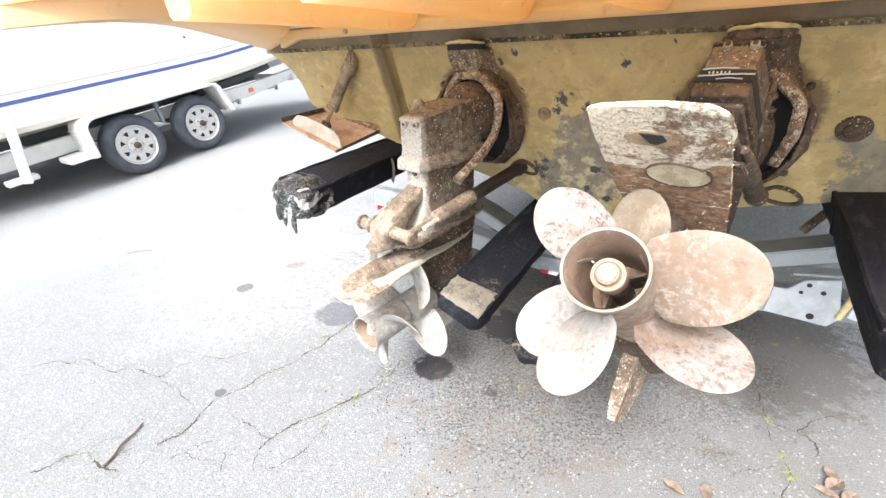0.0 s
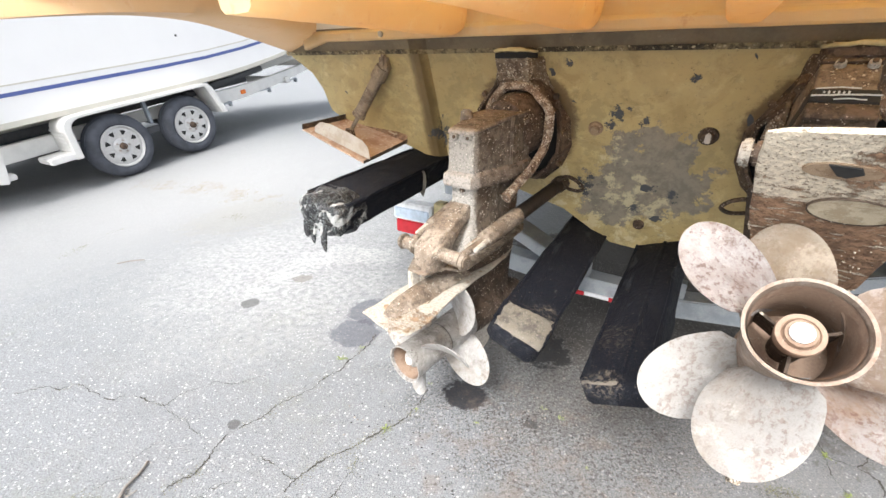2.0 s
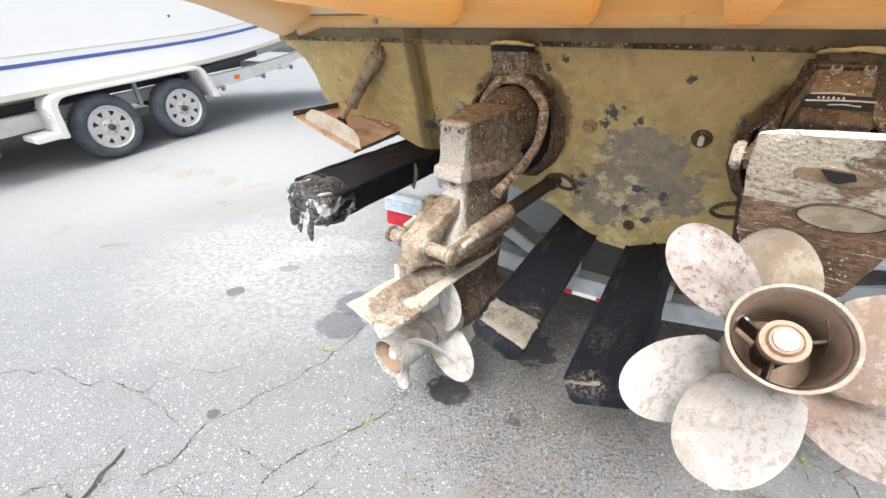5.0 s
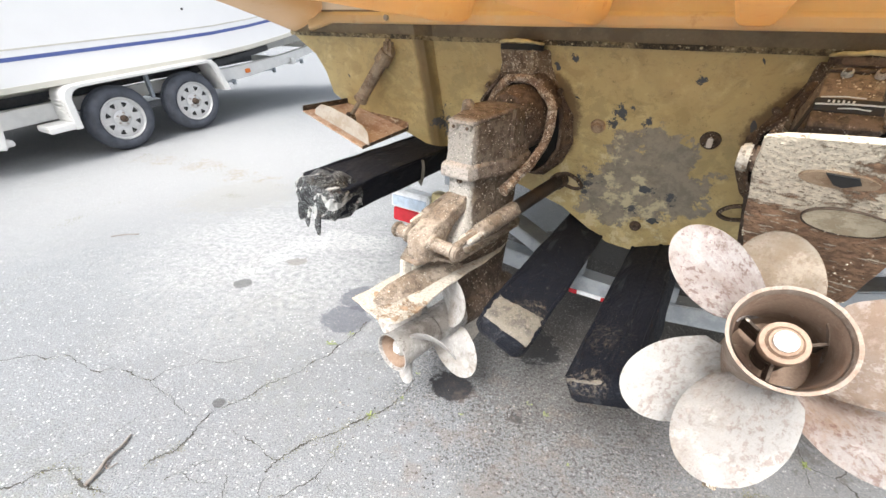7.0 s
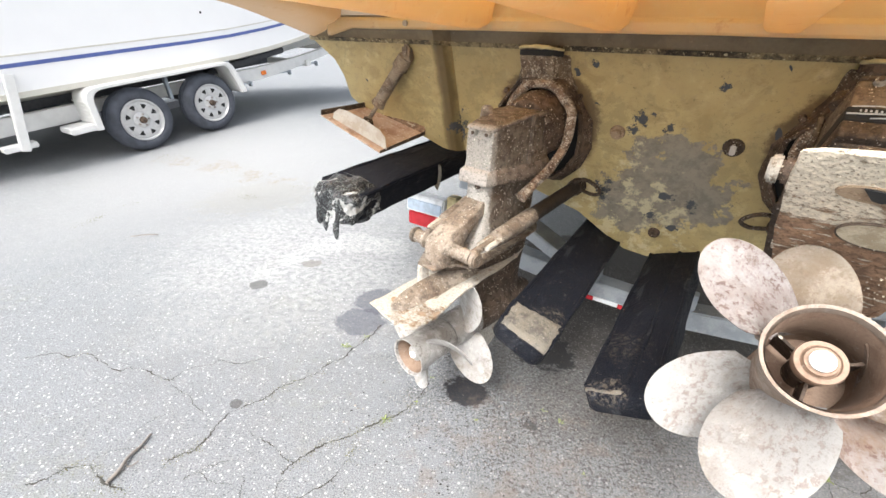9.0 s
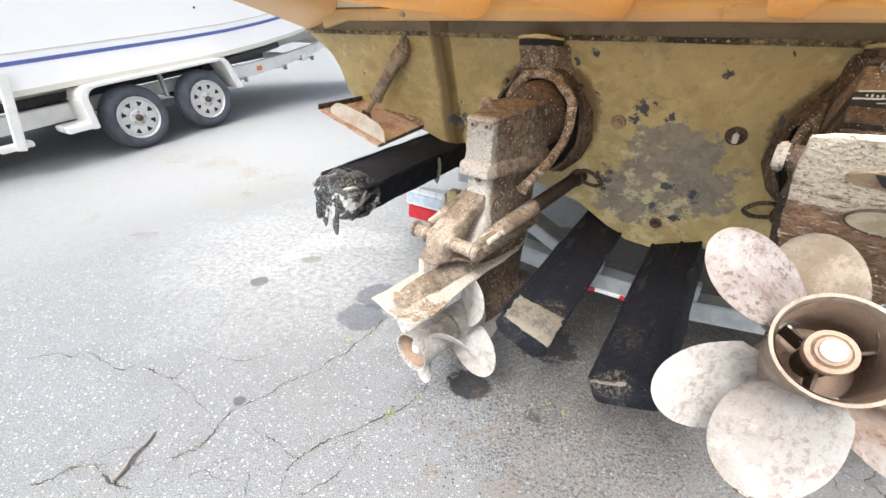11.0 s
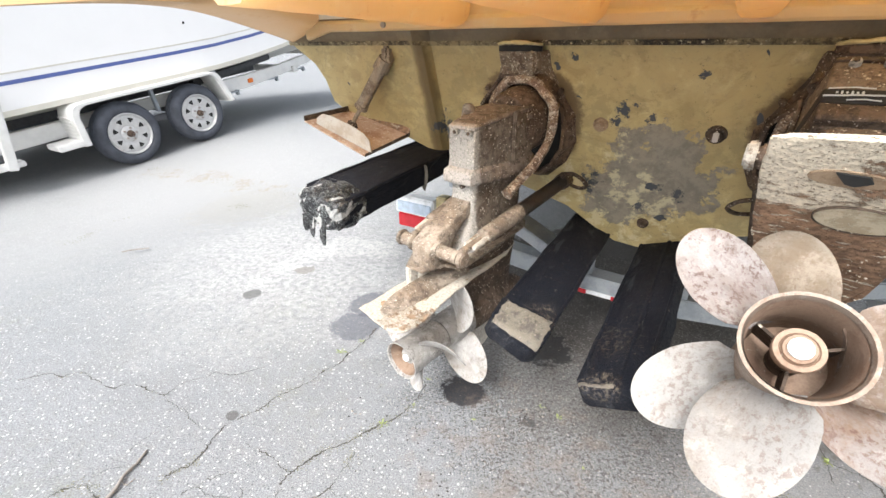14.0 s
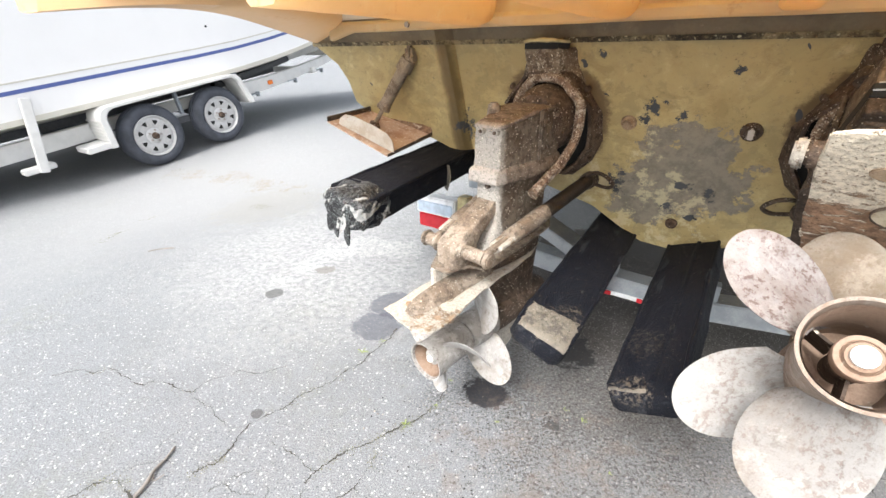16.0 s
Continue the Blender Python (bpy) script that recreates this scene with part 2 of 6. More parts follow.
        col = n.mix(n.math("MULTIPLY", streak, 0.36), col, (0.62, 0.615, 0.60))
    # oil, damp and rust stains; (0.258, 1.480) is a bunk's shade, painted in
    for centre, radius, wobble, dark, much in (
            ((-0.046, 1.234, 0), 0.075, 0.04, (0.022, 0.022, 0.026), 0.95), ((-0.475, 1.61, 0), 0.105, 0.035, (0.085, 0.09, 0.112), 0.65), ((-0.42, 1.77, 0), 0.115, 0.035, (0.085, 0.09, 0.112), 0.65),
            ((-0.997, 1.856, 0), 0.045, 0.02, (0.10, 0.10, 0.10), 0.8), ((-0.767, 1.131, 0), 0.022, 0.012, (0.08, 0.08, 0.08), 0.8),
            ((0.145, 1.104, 0), 0.02, 0.015, (0.05, 0.05, 0.05), 0.8), ((0.258, 1.480, 0), 0.12, 0.10, (0.03, 0.03, 0.032), 0.9), ((-0.82, 2.1, 0), 0.05, 0.05, (0.16, 0.15, 0.13), 0.6), ((-1.6, 3.25, 0), 0.45, 0.5, (0.24, 0.225, 0.18), 0.2)):
        col = n.mix(n.math("MULTIPLY", n.blob(centre, radius, wobble, 16.0), much), col, dark)
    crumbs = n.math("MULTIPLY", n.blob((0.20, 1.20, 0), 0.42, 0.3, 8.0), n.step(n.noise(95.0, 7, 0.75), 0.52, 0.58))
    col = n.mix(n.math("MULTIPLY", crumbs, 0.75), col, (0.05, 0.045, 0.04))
    rust = n.math("MULTIPLY", n.blob((0.15, 0.90, 0), 0.4, 0.3, 7.0), n.step(n.noise(9.0, 8, 0.7), 0.48, 0.62))
    col = n.mix(n.math("MULTIPLY", rust, 0.3), col, (0.19, 0.14, 0.11))
    # rusty silt by the wheels
    for x, y, r in ((-3.0, 4.32, 0.12), (-2.7, 4.25, 0.14), (-2.3, 4.07, 0.16), (-1.9, 3.85, 0.14), (-1.6, 3.72, 0.10)):
        silt = n.math("MULTIPLY", n.blob((x, y, 0), r, 0.25, 9.0), n.step(n.noise(26.0, 8, 0.75), 0.42, 0.58))
        col = n.mix(n.math("MULTIPLY", silt, 0.55), col, (0.22, 0.18, 0.125))
    return n.finish(col, n.math("ADD", n.math("ADD", grain, n.math("MULTIPLY", grit, 1.5)), n.noise(40.0, 5)), 0.003, strength=0.6)


def hull_paint():
    """Tan bottom paint, worn through to grey and slate in places. Object space: the boat's."""
    n = Nodes("old_bottom_paint", 0.55)
    tan = n.mix(n.noise(5.0, 7), (0.46, 0.367, 0.175), (0.365, 0.287, 0.130))
    tan = n.mix(n.step(n.noise(14.0, 8, 0.7), 0.52, 0.68, 0.0, 0.6), tan, (0.57, 0.482, 0.27))
    tan = n.mix(n.step(n.noise(3.2, 8, 0.7, 0.5), 0.48, 0.60, 0.0, 0.65), tan, (0.34, 0.262, 0.120))
    tan = n.mix(n.step(n.noise(26.0, 9, 0.8), 0.54, 0.66, 0.0, 0.45), tan, (0.27, 0.22, 0.135))
    tan = n.mix(n.step(n.noise(8.0, 9, 0.72, 0.8, (1.0, 1.0, 1.7)), 0.50, 0.60, 0.0, 0.55), tan, (0.28, 0.212, 0.095))
    tan = n.mix(n.step(n.noise(4.0, 6, 0.6, 0.4, (1.0, 1.0, 0.35)), 0.54, 0.68, 0.0, 0.5), tan, (0.54, 0.455, 0.25))
    tan = n.mix(n.step(n.noise(70.0, 6, 0.75), 0.60, 0.68, 0.0, 0.6), tan, (0.12, 0.095, 0.05))
    flaked = n.step(n.noise(9.0, 10, 0.78, 0.3), 0.535, 0.55, 0.0, 0.42)
    tan = n.mix(flaked, tan, n.mix(n.noise(40.0, 6), (0.27, 0.235, 0.125), (0.22, 0.175, 0.08)))
    # rusty brown halo round each gimbal housing, with its contact shade painted in
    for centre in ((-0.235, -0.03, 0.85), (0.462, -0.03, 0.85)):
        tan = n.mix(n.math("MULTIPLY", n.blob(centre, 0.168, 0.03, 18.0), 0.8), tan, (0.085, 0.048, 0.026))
    # dark band down the pad's concave step: its shade painted into the hull
    step_dist = n.tree.nodes.new("ShaderNodeMath")
    step_dist.operation = "ABSOLUTE"
    n.link(n.math("ADD", n.math("ADD", n.axis(0), 0.572), n.math("MULTIPLY", n.math("SUBTRACT", n.noise(6.0, 5), 0.5), 0.05)), step_dist.inputs[0])
    tan = n.mix(n.step(step_dist.outputs[0], 0.010, 0.032, 0.85, 0.0), tan, (0.12, 0.085, 0.04))
    worn = n.math("MAXIMUM", n.blob((0.13, 0.03, 0.70), 0.15, 0.17, 9.0), n.blob((0.03, 0.06, 0.63), 0.10, 0.14, 11.0))
    worn = n.math("MAXIMUM", worn, n.blob((0.80, 0.03, 0.74), 0.14, 0.2, 9.0))
    mott = n.mix(n.step(n.noise(30.0, 8, 0.75), 0.42, 0.6), (0.22, 0.205, 0.175), (0.15, 0.14, 0.125))
    col = n.mix(n.math("MULTIPLY", worn, 0.9), tan, mott)
    pale = n.math("MULTIPLY", n.blob((0.02, 0.09, 0.58), 0.2, 0.2, 8.0), n.step(n.noise(22.0, 8, 0.75), 0.5, 0.58))
    col = n.mix(n.math("MULTIPLY", pale, 0.7), col, (0.55, 0.49, 0.31))
    chips = n.step(n.noise(15.0, 3, 0.5, 0.6), 0.705, 0.715)
    for centre, radius in (((0.027, -0.034, 0.893), 0.032), ((0.014, -0.023, 0.862), 0.030), ((0.055, -0.03, 0.905), 0.02), ((-0.548, -0.01, 0.808), 0.064), ((-0.045, 0.051, 0.663), 0.045), ((0.099, -0.027, 0.872), 0.020),
                           ((0.185, -0.069, 0.985), 0.02), ((-0.105, -0.079, 1.013), 0.014), ((0.124, 0.043, 0.685), 0.026), ((0.192, 0.05, 0.665), 0.026), ((0.099, 0.07, 0.612), 0.026), ((-0.043, -0.016, 0.805), 0.012)):
        chips = n.math("MAXIMUM", chips, n.blob(centre, radius * 0.55, radius * 1.9, 24.0))
    col = n.mix(chips, col, (0.055, 0.062, 0.07))
    fine = n.noise(160.0, 4)
    col = n.mix(n.step(fine, 0.62, 0.72, 0.0, 0.4), col, (0.13, 0.11, 0.07))
    return n.finish(col, n.math("SUBTRACT", n.math("ADD", n.noise(60.0, 5), n.math("MULTIPLY", worn, 0.5)), chips), 0.0015)


def fibreglass(name, through_light, thick=0.0):
    """Raw amber laminate that lets some daylight through."""
    n = Nodes(name, 0.45)
    col = n.mix(n.noise(4.0, 6), (0.93, 0.785, 0.53), (0.89, 0.70, 0.42))
    col = n.mix(n.step(n.noise(11.0, 7, 0.7, 0.4), 0.5, 0.7, 0.0, 0.6), col, (0.95, 0.86, 0.66))
    col = n.mix(n.step(n.noise(22.0, 7, 0.7), 0.58, 0.7, 0.0, 0.5), col, (0.68, 0.45, 0.22))
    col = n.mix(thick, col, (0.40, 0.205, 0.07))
    n.finish(col, n.noise(50.0, 5), 0.001)
    lit = n.tree.nodes.new("ShaderNodeBsdfTranslucent")
    n.link(col, lit.inputs["Color"])
    mixed = n.tree.nodes.new("ShaderNodeMixShader")
    mixed.inputs[0].default_value = through_light
    out = n.tree.nodes["Material Output"]
    n.link(n.bsdf.outputs[0], mixed.inputs[1])
    n.link(lit.outputs[0], mixed.inputs[2])
    n.link(mixed.outputs[0], out.inputs["Surface"])
    return n.mat


def crinkled():
    """Torn plastic: black sheeting with clear film over it that has gone milky where it is folded."""
    n = Nodes("torn_plastic_wrap", 0.34, 0.0, 0.45)
    col = n.mix(n.step(n.noise(20.0, 6, 0.7, 1.5), 0.50, 0.60), (0.010, 0.010, 0.012), (0.05, 0.05, 0.054))
    milky = n.step(n.noise(11.0, 5, 0.6, 2.2), 0.555, 0.60)
    col = n.mix(n.math("MULTIPLY", milky, 0.8), col, (0.46, 0.465, 0.455))
    ridge = n.step(n.noise(42.0, 4, 0.6, 1.8), 0.47, 0.50)
    crest = n.math("MULTIPLY", ridge, n.step(n.noise(42.0, 4, 0.6, 1.8), 0.53, 0.50))
    col = n.mix(n.math("MULTIPLY", crest, 0.5), col, (0.55, 0.62, 0.61))
    return n.finish(col, n.math("ADD", crest, n.math("ADD", n.noise(40.0, 5), n.noise(16.0, 3, 0.5, 1.5))), 0.007, strength=0.8)


ASPHALT = asphalt()
HULL = hull_paint()
AMBER = fibreglass("amber_fibreglass", 0.60)
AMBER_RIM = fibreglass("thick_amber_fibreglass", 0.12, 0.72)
GRIME = barnacled("grimy_seam", (0.26, 0.21, 0.12), (0.045, 0.035, 0.025), (0.55, 0.48, 0.32), 130.0, 0.6, 0.5)
SHADED_GEL = weathered("shaded_gelcoat", (0.20, 0.16, 0.105), (0.15, 0.12, 0.08), (0.26, 0.21, 0.15), 6.0, depth=0.0006)
DRIVE = barnacled("fouled_grey_casting", (0.165, 0.138, 0.112), (0.092, 0.068, 0.050), (0.66, 0.62, 0.55), 190.0, 0.50, 0.52, aft_lit=(0.36, 0.345, 0.32))
SHOULDER = barnacled("dusty_tan_casting", (0.27, 0.228, 0.186), (0.155, 0.118, 0.088), (0.50, 0.46, 0.39), 220.0, 0.34, 0.52)
DRIVE_DARK = barnacled("dark_fouled_casting", (0.105, 0.076, 0.056), (0.052, 0.036, 0.026), (0.55, 0.49, 0.41), 240.0, 0.34, 0.51)
RUST = barnacled("rusty_casting", (0.128, 0.090, 0.066), (0.055, 0.035, 0.025), (0.54, 0.47, 0.38), 190.0, 0.42, 0.52)
STEM = barnacled("speckled_stem_casting", (0.21, 0.165, 0.12), (0.13, 0.09, 0.062), (0.66, 0.60, 0.50), 210.0, 0.62, 0.46)
RING_BAR = barnacled("flecked_rusty_bar", (0.25, 0.18, 0.13), (0.12, 0.075, 0.052), (0.68, 0.62, 0.53), 210.0, 0.66, 0.43)
CAP_GREY = barnacled("dusty_grey_casting", (0.215, 0.178, 0.148), (0.13, 0.098, 0.075), (0.56, 0.52, 0.45), 230.0, 0.40, 0.5, aft_lit=(0.37, 0.345, 0.32))
BROWN_CASE = barnacled("crusted_brown_casting", (0.19, 0.148, 0.112), (0.105, 0.075, 0.054), (0.52, 0.47, 0.39), 170.0, 0.45, 0.50)
CRUST = crusted_metal("barnacle_crust", (0.66, 0.585, 0.465), (0.33, 0.205, 0.130), (0.18, 0.11, 0.07), -0.445)
PLATE_CRUST = crusted_metal("tan_plate_crust", (0.52, 0.485, 0.425), (0.33, 0.24, 0.165), (0.20, 0.135, 0.09))


def propeller_metal(name, base, stain, fleck, much=0.55, cover=0.5):
    """Bare alloy gone chalky, with broad stains, fine flecks and pale scuffs."""
    n = Nodes(name, 0.6, 0.05, 0.35)
    col = n.mix(n.step(n.noise(7.0, 9, 0.75, 0.3), cover - 0.08, cover + 0.10), base, stain)
    col = n.mix(n.step(n.noise(30.0, 8, 0.75), 0.48, 0.62, 0.0, 0.7), col, tuple(min(1.0, c * 1.45) for c in base))
    col = n.mix(n.step(n.noise(55.0, 7, 0.75), 0.54, 0.64, 0.0, 0.5), col, tuple(c * 0.7 for c in stain))
    spots = n.math("MULTIPLY", n.step(n.noise(120.0, 7, 0.75), 0.50, 0.57), n.step(n.noise(10.0, 7, 0.75), 0.42, 0.56))
    col = n.mix(n.math("MULTIPLY", spots, much), col, fleck)
    grain = n.noise(420.0, 4, 0.7)
    col = n.mix(n.step(grain, 0.52, 0.70, 0.0, 0.35), col, tuple(c * 0.62 for c in stain))
    return n.finish(col, n.math("SUBTRACT", n.math("ADD", n.noise(90.0, 5), grain), spots), 0.0010, n.step(n.noise(40.0, 5), 0.3, 0.7, 0.45, 0.75), 0.5)


PROP = propeller_metal("chalky_propeller_metal", (0.275, 0.262, 0.258), (0.222, 0.192, 0.180), (0.105, 0.06, 0.052), 0.8, 0.5)
PROP_ROSE = propeller_metal("rose_tan_propeller_metal", (0.225, 0.185, 0.155), (0.200, 0.142, 0.105), (0.37, 0.34, 0.32), 0.5, 0.46)
PROP_WHITE = propeller_metal("whitened_propeller_metal", (0.290, 0.280, 0.268), (0.226, 0.198, 0.172), (0.14, 0.09, 0.07), 0.55, 0.55)
PROP_RUST = propeller_metal("rust_washed_propeller_metal", (0.235, 0.222, 0.216), (0.185, 0.128, 0.096), (0.11, 0.055, 0.04), 0.7, 0.5)
HUB = propeller_metal("rust_tan_hub_metal", (0.275, 0.225, 0.185), (0.205, 0.140, 0.102), (0.35, 0.32, 0.29), 0.4, 0.44)
PROP_CHALK = propeller_metal("chalk_white_propeller_metal", (0.345, 0.338, 0.328), (0.275, 0.25, 0.225), (0.15, 0.115, 0.09), 0.65, 0.53)
PROP_GREY = propeller_metal("scratched_grey_hub_metal", (0.33, 0.32, 0.305), (0.24, 0.225, 0.21), (0.12, 0.105, 0.095), 0.8, 0.5)
PROP_TAN = propeller_metal("tan_propeller_metal", (0.24, 0.207, 0.168), (0.195, 0.150, 0.106), (0.11, 0.065, 0.045), 0.6, 0.5)


def shell_colour():
    n = Nodes("barnacle_shell", 0.85, 0.0, 0.3)
    geo = n.tree.nodes.new("ShaderNodeNewGeometry")
    col = n.mix(geo.outputs["Random Per Island"], (0.64, 0.57, 0.46), (0.36, 0.29, 0.215))
    return n.finish(col, n.noise(400.0, 3), 0.001)


SHELL = shell_colour()
ANODE = weathered("pitted_tan_anode", (0.52, 0.465, 0.35), (0.36, 0.30, 0.21), (0.56, 0.52, 0.43), 40.0, 0.46, 0.6, 0.6, 0.9)
TAN_SCAR = weathered("bare_tan_scar", (0.33, 0.245, 0.165), (0.24, 0.16, 0.10), (0.46, 0.39, 0.30), 40.0, 0.46, 0.6, 0.6, 0.9)
LINING = weathered("rusty_outlet_metal", (0.30, 0.215, 0.160), (0.20, 0.130, 0.090), (0.36, 0.32, 0.27), 16.0, 0.45, 0.62, 0.62, 0.75, 0.0, 0.001)
NYLON = plain("white_nylon", (0.8, 0.8, 0.78), 0.4)
CARPET = bunk_carpet("black_bunk_carpet", ())
SAND_CARPET = bunk_carpet("black_carpet_worn_sandy", (((0.04, 0.11, 0.0), 0.05, 0.05, 0.5),))
DUSTY_CARPET = bunk_carpet("black_carpet_dusty", (((-0.02, 0.0, 0.0), 0.05, 0.03, 0.6), ((-0.03, 0.16, 0.0), 0.05, 0.10, 0.3)))
WORN_CARPET = weathered("worn_sandy_carpet", (0.195, 0.178, 0.150), (0.115, 0.108, 0.096), (0.29, 0.27, 0.235), 22.0, 0.48, 0.6, 0.6, 0.95, 0.0, 0.004, 0.15)
GALV = weathered("galvanised_steel", (0.34, 0.37, 0.40), (0.24, 0.27, 0.30), (0.55, 0.58, 0.60), 8.0, 0.45, 0.6, 0.68, 0.45, 0.4, 0.0005)
WHITE = plain("white_gelcoat", (0.86, 0.86, 0.86), 0.25, 0.0, 0.01, 3.0, 0.0002)
CREAM = plain("cream_gelcoat", (0.62, 0.60, 0.53), 0.35, 0.0, 0.05, 3.0, 0.0003)
BLUE = plain("blue_stripe", (0.095, 0.135, 0.36), 0.4, 0.0, 0.08)
TRAILER_WHITE = plain("white_trailer_paint", (0.68, 0.68, 0.665), 0.4, 0.0, 0.06, 8.0)
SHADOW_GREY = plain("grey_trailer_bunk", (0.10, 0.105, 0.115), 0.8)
TYRE = plain("tyre_rubber", (0.070, 0.078, 0.098), 0.7, 0.0, 0.2, 10.0, 0.001)
RIM = plain("silver_wheel_paint", (0.62, 0.62, 0.62), 0.4, 0.3, 0.08)
HOLE = plain("dark_recess", (0.02, 0.02, 0.02), 0.9)
RED = plain("red_lens", (0.45, 0.02, 0.03), 0.25)
ORANGE = plain("amber_lens", (0.75, 0.20, 0.03), 0.25)
PALE_STEEL = weathered("pale_painted_steel", (0.46, 0.51, 0.55), (0.34, 0.38, 0.42), (0.60, 0.63, 0.65), 9.0, 0.45, 0.62, 0.66, 0.5, 0.0, 0.0006)
PLASTIC = plain("pale_plastic", (0.72, 0.75, 0.78), 0.4)
FOIL = crinkled()
CHROME = plain("dull_bolt_steel", (0.42, 0.38, 0.34), 0.45, 0.7)
BLUE_LENS = plain("pale_blue_lens", (0.50, 0.60, 0.72), 0.2)
CREAM_TAPE = plain("yellowed_tape", (0.55, 0.48, 0.27), 0.7, 0.0, 0.2)
LEAF = plain("weed_leaf", (0.22, 0.27, 0.08), 0.7)
DRY = plain("dry_leaf", (0.27, 0.205, 0.16), 0.9, 0.0, 0.25, 60.0, 0.002)
BARK = plain("dead_twig", (0.24, 0.215, 0.195), 0.9)

# ---- mesh helpers ----


def part(name, bm, material, parent=None, label="", m=None, smooth=False):
    """Links a bmesh as one mesh object under a thing or under a part."""
    data = bpy.data.meshes.new(name)
    bmesh.ops.recalc_face_normals(bm, faces=bm.faces)
    bm.to_mesh(data)
    bm.free()
    data.materials.append(material)
    if smooth:
        for p in data.polygons:
            p.use_smooth = True
        data.set_sharp_from_angle(angle=radians(40))
    ob = new(name, data)
    if parent:
        ob.parent = parent
    if m is not None:
        ob.matrix_basis = m
    if label:
        tagged(ob, label)
    return ob


def thing(name, m, label, category, group="", kind=""):
    ob = new(name)
    ob.matrix_basis = m
    return tagged(ob, label, category, group, kind)


def box(size, centre=(0, 0, 0), bevel=0.0, m=None, bm=None, taper=1.0):
    b = bmesh.new()
    bmesh.ops.create_cube(b, size=1.0)
    for v in b.verts:
        f = taper if v.co.z > 0 else 1.0
        v.co = Vector((v.co.x * size[0] * f, v.co.y * size[1] * f, v.co.z * size[2]))
    if bevel:
        bmesh.ops.bevel(b, geom=list(b.edges), offset=bevel, segments=2, affect="EDGES")
    b.transform(Matrix.Translation(centre))
    if m is not None:
        b.transform(m)
    return b if bm is None else join(bm, b)


def join(a, b):
    data = bpy.data.meshes.new("tmp")
    b.to_mesh(data)
    b.free()
    a.from_mesh(data)
    bpy.data.meshes.remove(data)
    return a


def rod(p, q, r, r2=None, sides=16, bm=None, bevel=0.0):
    p, q = Vector(p), Vector(q)
    b = bmesh.new()
    bmesh.ops.create_cone(b, cap_ends=True, segments=sides, radius1=r, radius2=r if r2 is None else r2, depth=(q - p).length)
    if bevel:
        bmesh.ops.bevel(b, geom=[e for e in b.edges if len(e.link_faces) == 2 and max(len(f.verts) for f in e.link_faces) > 4], offset=bevel, segments=2, affect="EDGES")
    b.transform(Matrix.Translation((p + q) / 2) @ (q - p).to_track_quat("Z", "Y").to_matrix().to_4x4())
    return b if bm is None else join(bm, b)


def smooth_path(points, steps=6):
    pts = [Vector(p) for p in points]
    out = []
    for k in range(len(pts) - 1):
        a, b, c, d = pts[max(k - 1, 0)], pts[k], pts[k + 1], pts[min(k + 2, len(pts) - 1)]
        for s in range(steps):
            u = s / steps
            out.append(0.5 * ((2 * b) + (c - a) * u + (2 * a - 5 * b + 4 * c - d) * u * u + (3 * b - a - 3 * c + d) * u ** 3))
    return out + [pts[-1]]


def tube(points, r, sides=10, bm=None, flat=1.0, steps=6):
    """A round or oval bar along a smooth path; r may be a list over the given points."""
    path = smooth_path(points, steps)
    rs = r if isinstance(r, (list, tuple)) else [r] * len(points)
    b = bmesh.new() if bm is None else bm
    rings, s = [], None
    for k, p in enumerate(path):
        d = (path[min(k + 1, len(path) - 1)] - path[max(k - 1, 0)]).normalized()
        s = d.cross(Vector((0.13, 0.31, 0.94))) if s is None else s - d * s.dot(d)
        s.normalize()
        t = s.cross(d)
        u = k / max(len(path) - 1, 1) * (len(rs) - 1)
        rad = rs[int(u)] * (1 - u % 1) + rs[min(int(u) + 1, len(rs) - 1)] * (u % 1)
        rings.append([b.verts.new(p + s * math.cos(a) * rad + t * math.sin(a) * rad * flat) for a in (2 * math.pi * j / sides for j in range(sides))])
    for a, c in zip(rings, rings[1:]):
        for j in range(sides):
            b.faces.new((a[j], a[(j + 1) % sides], c[(j + 1) % sides], c[j]))
    b.faces.new(rings[0][::-1])
    b.faces.new(rings[-1])
    return b


def loft(sections, cap=True, bm=None, closed=True):
    """Faces between equal rings of points."""
    b = bmesh.new() if bm is None else bm
    rings = [[b.verts.new(p) for p in s] for s in sections]
    n = len(rings[0])
    for a, c in zip(rings, rings[1:]):
        for j in range(n if closed else n - 1):
            b.faces.new((a[j], a[(j + 1) % n], c[(j + 1) % n], c[j]))
    if cap:
        b.faces.new(rings[0][::-1])
        b.faces.new(rings[-1])
    return b


def prism(outline, axis, low, high, bevel=0.0, bm=None):
    """A flat outline of (u, v) pulled along an axis from low to high."""
    def at(u, v, w):
        return {"x": (w, u, v), "y": (u, w, v), "z": (u, v, w)}[axis]
    b = loft([[at(u, v, low) for u, v in outline], [at(u, v, high) for u, v in outline]])
    if bevel:
        bmesh.ops.bevel(b, geom=list(b.edges), offset=bevel, segments=2, affect="EDGES")
    return b if bm is None else join(bm, b)


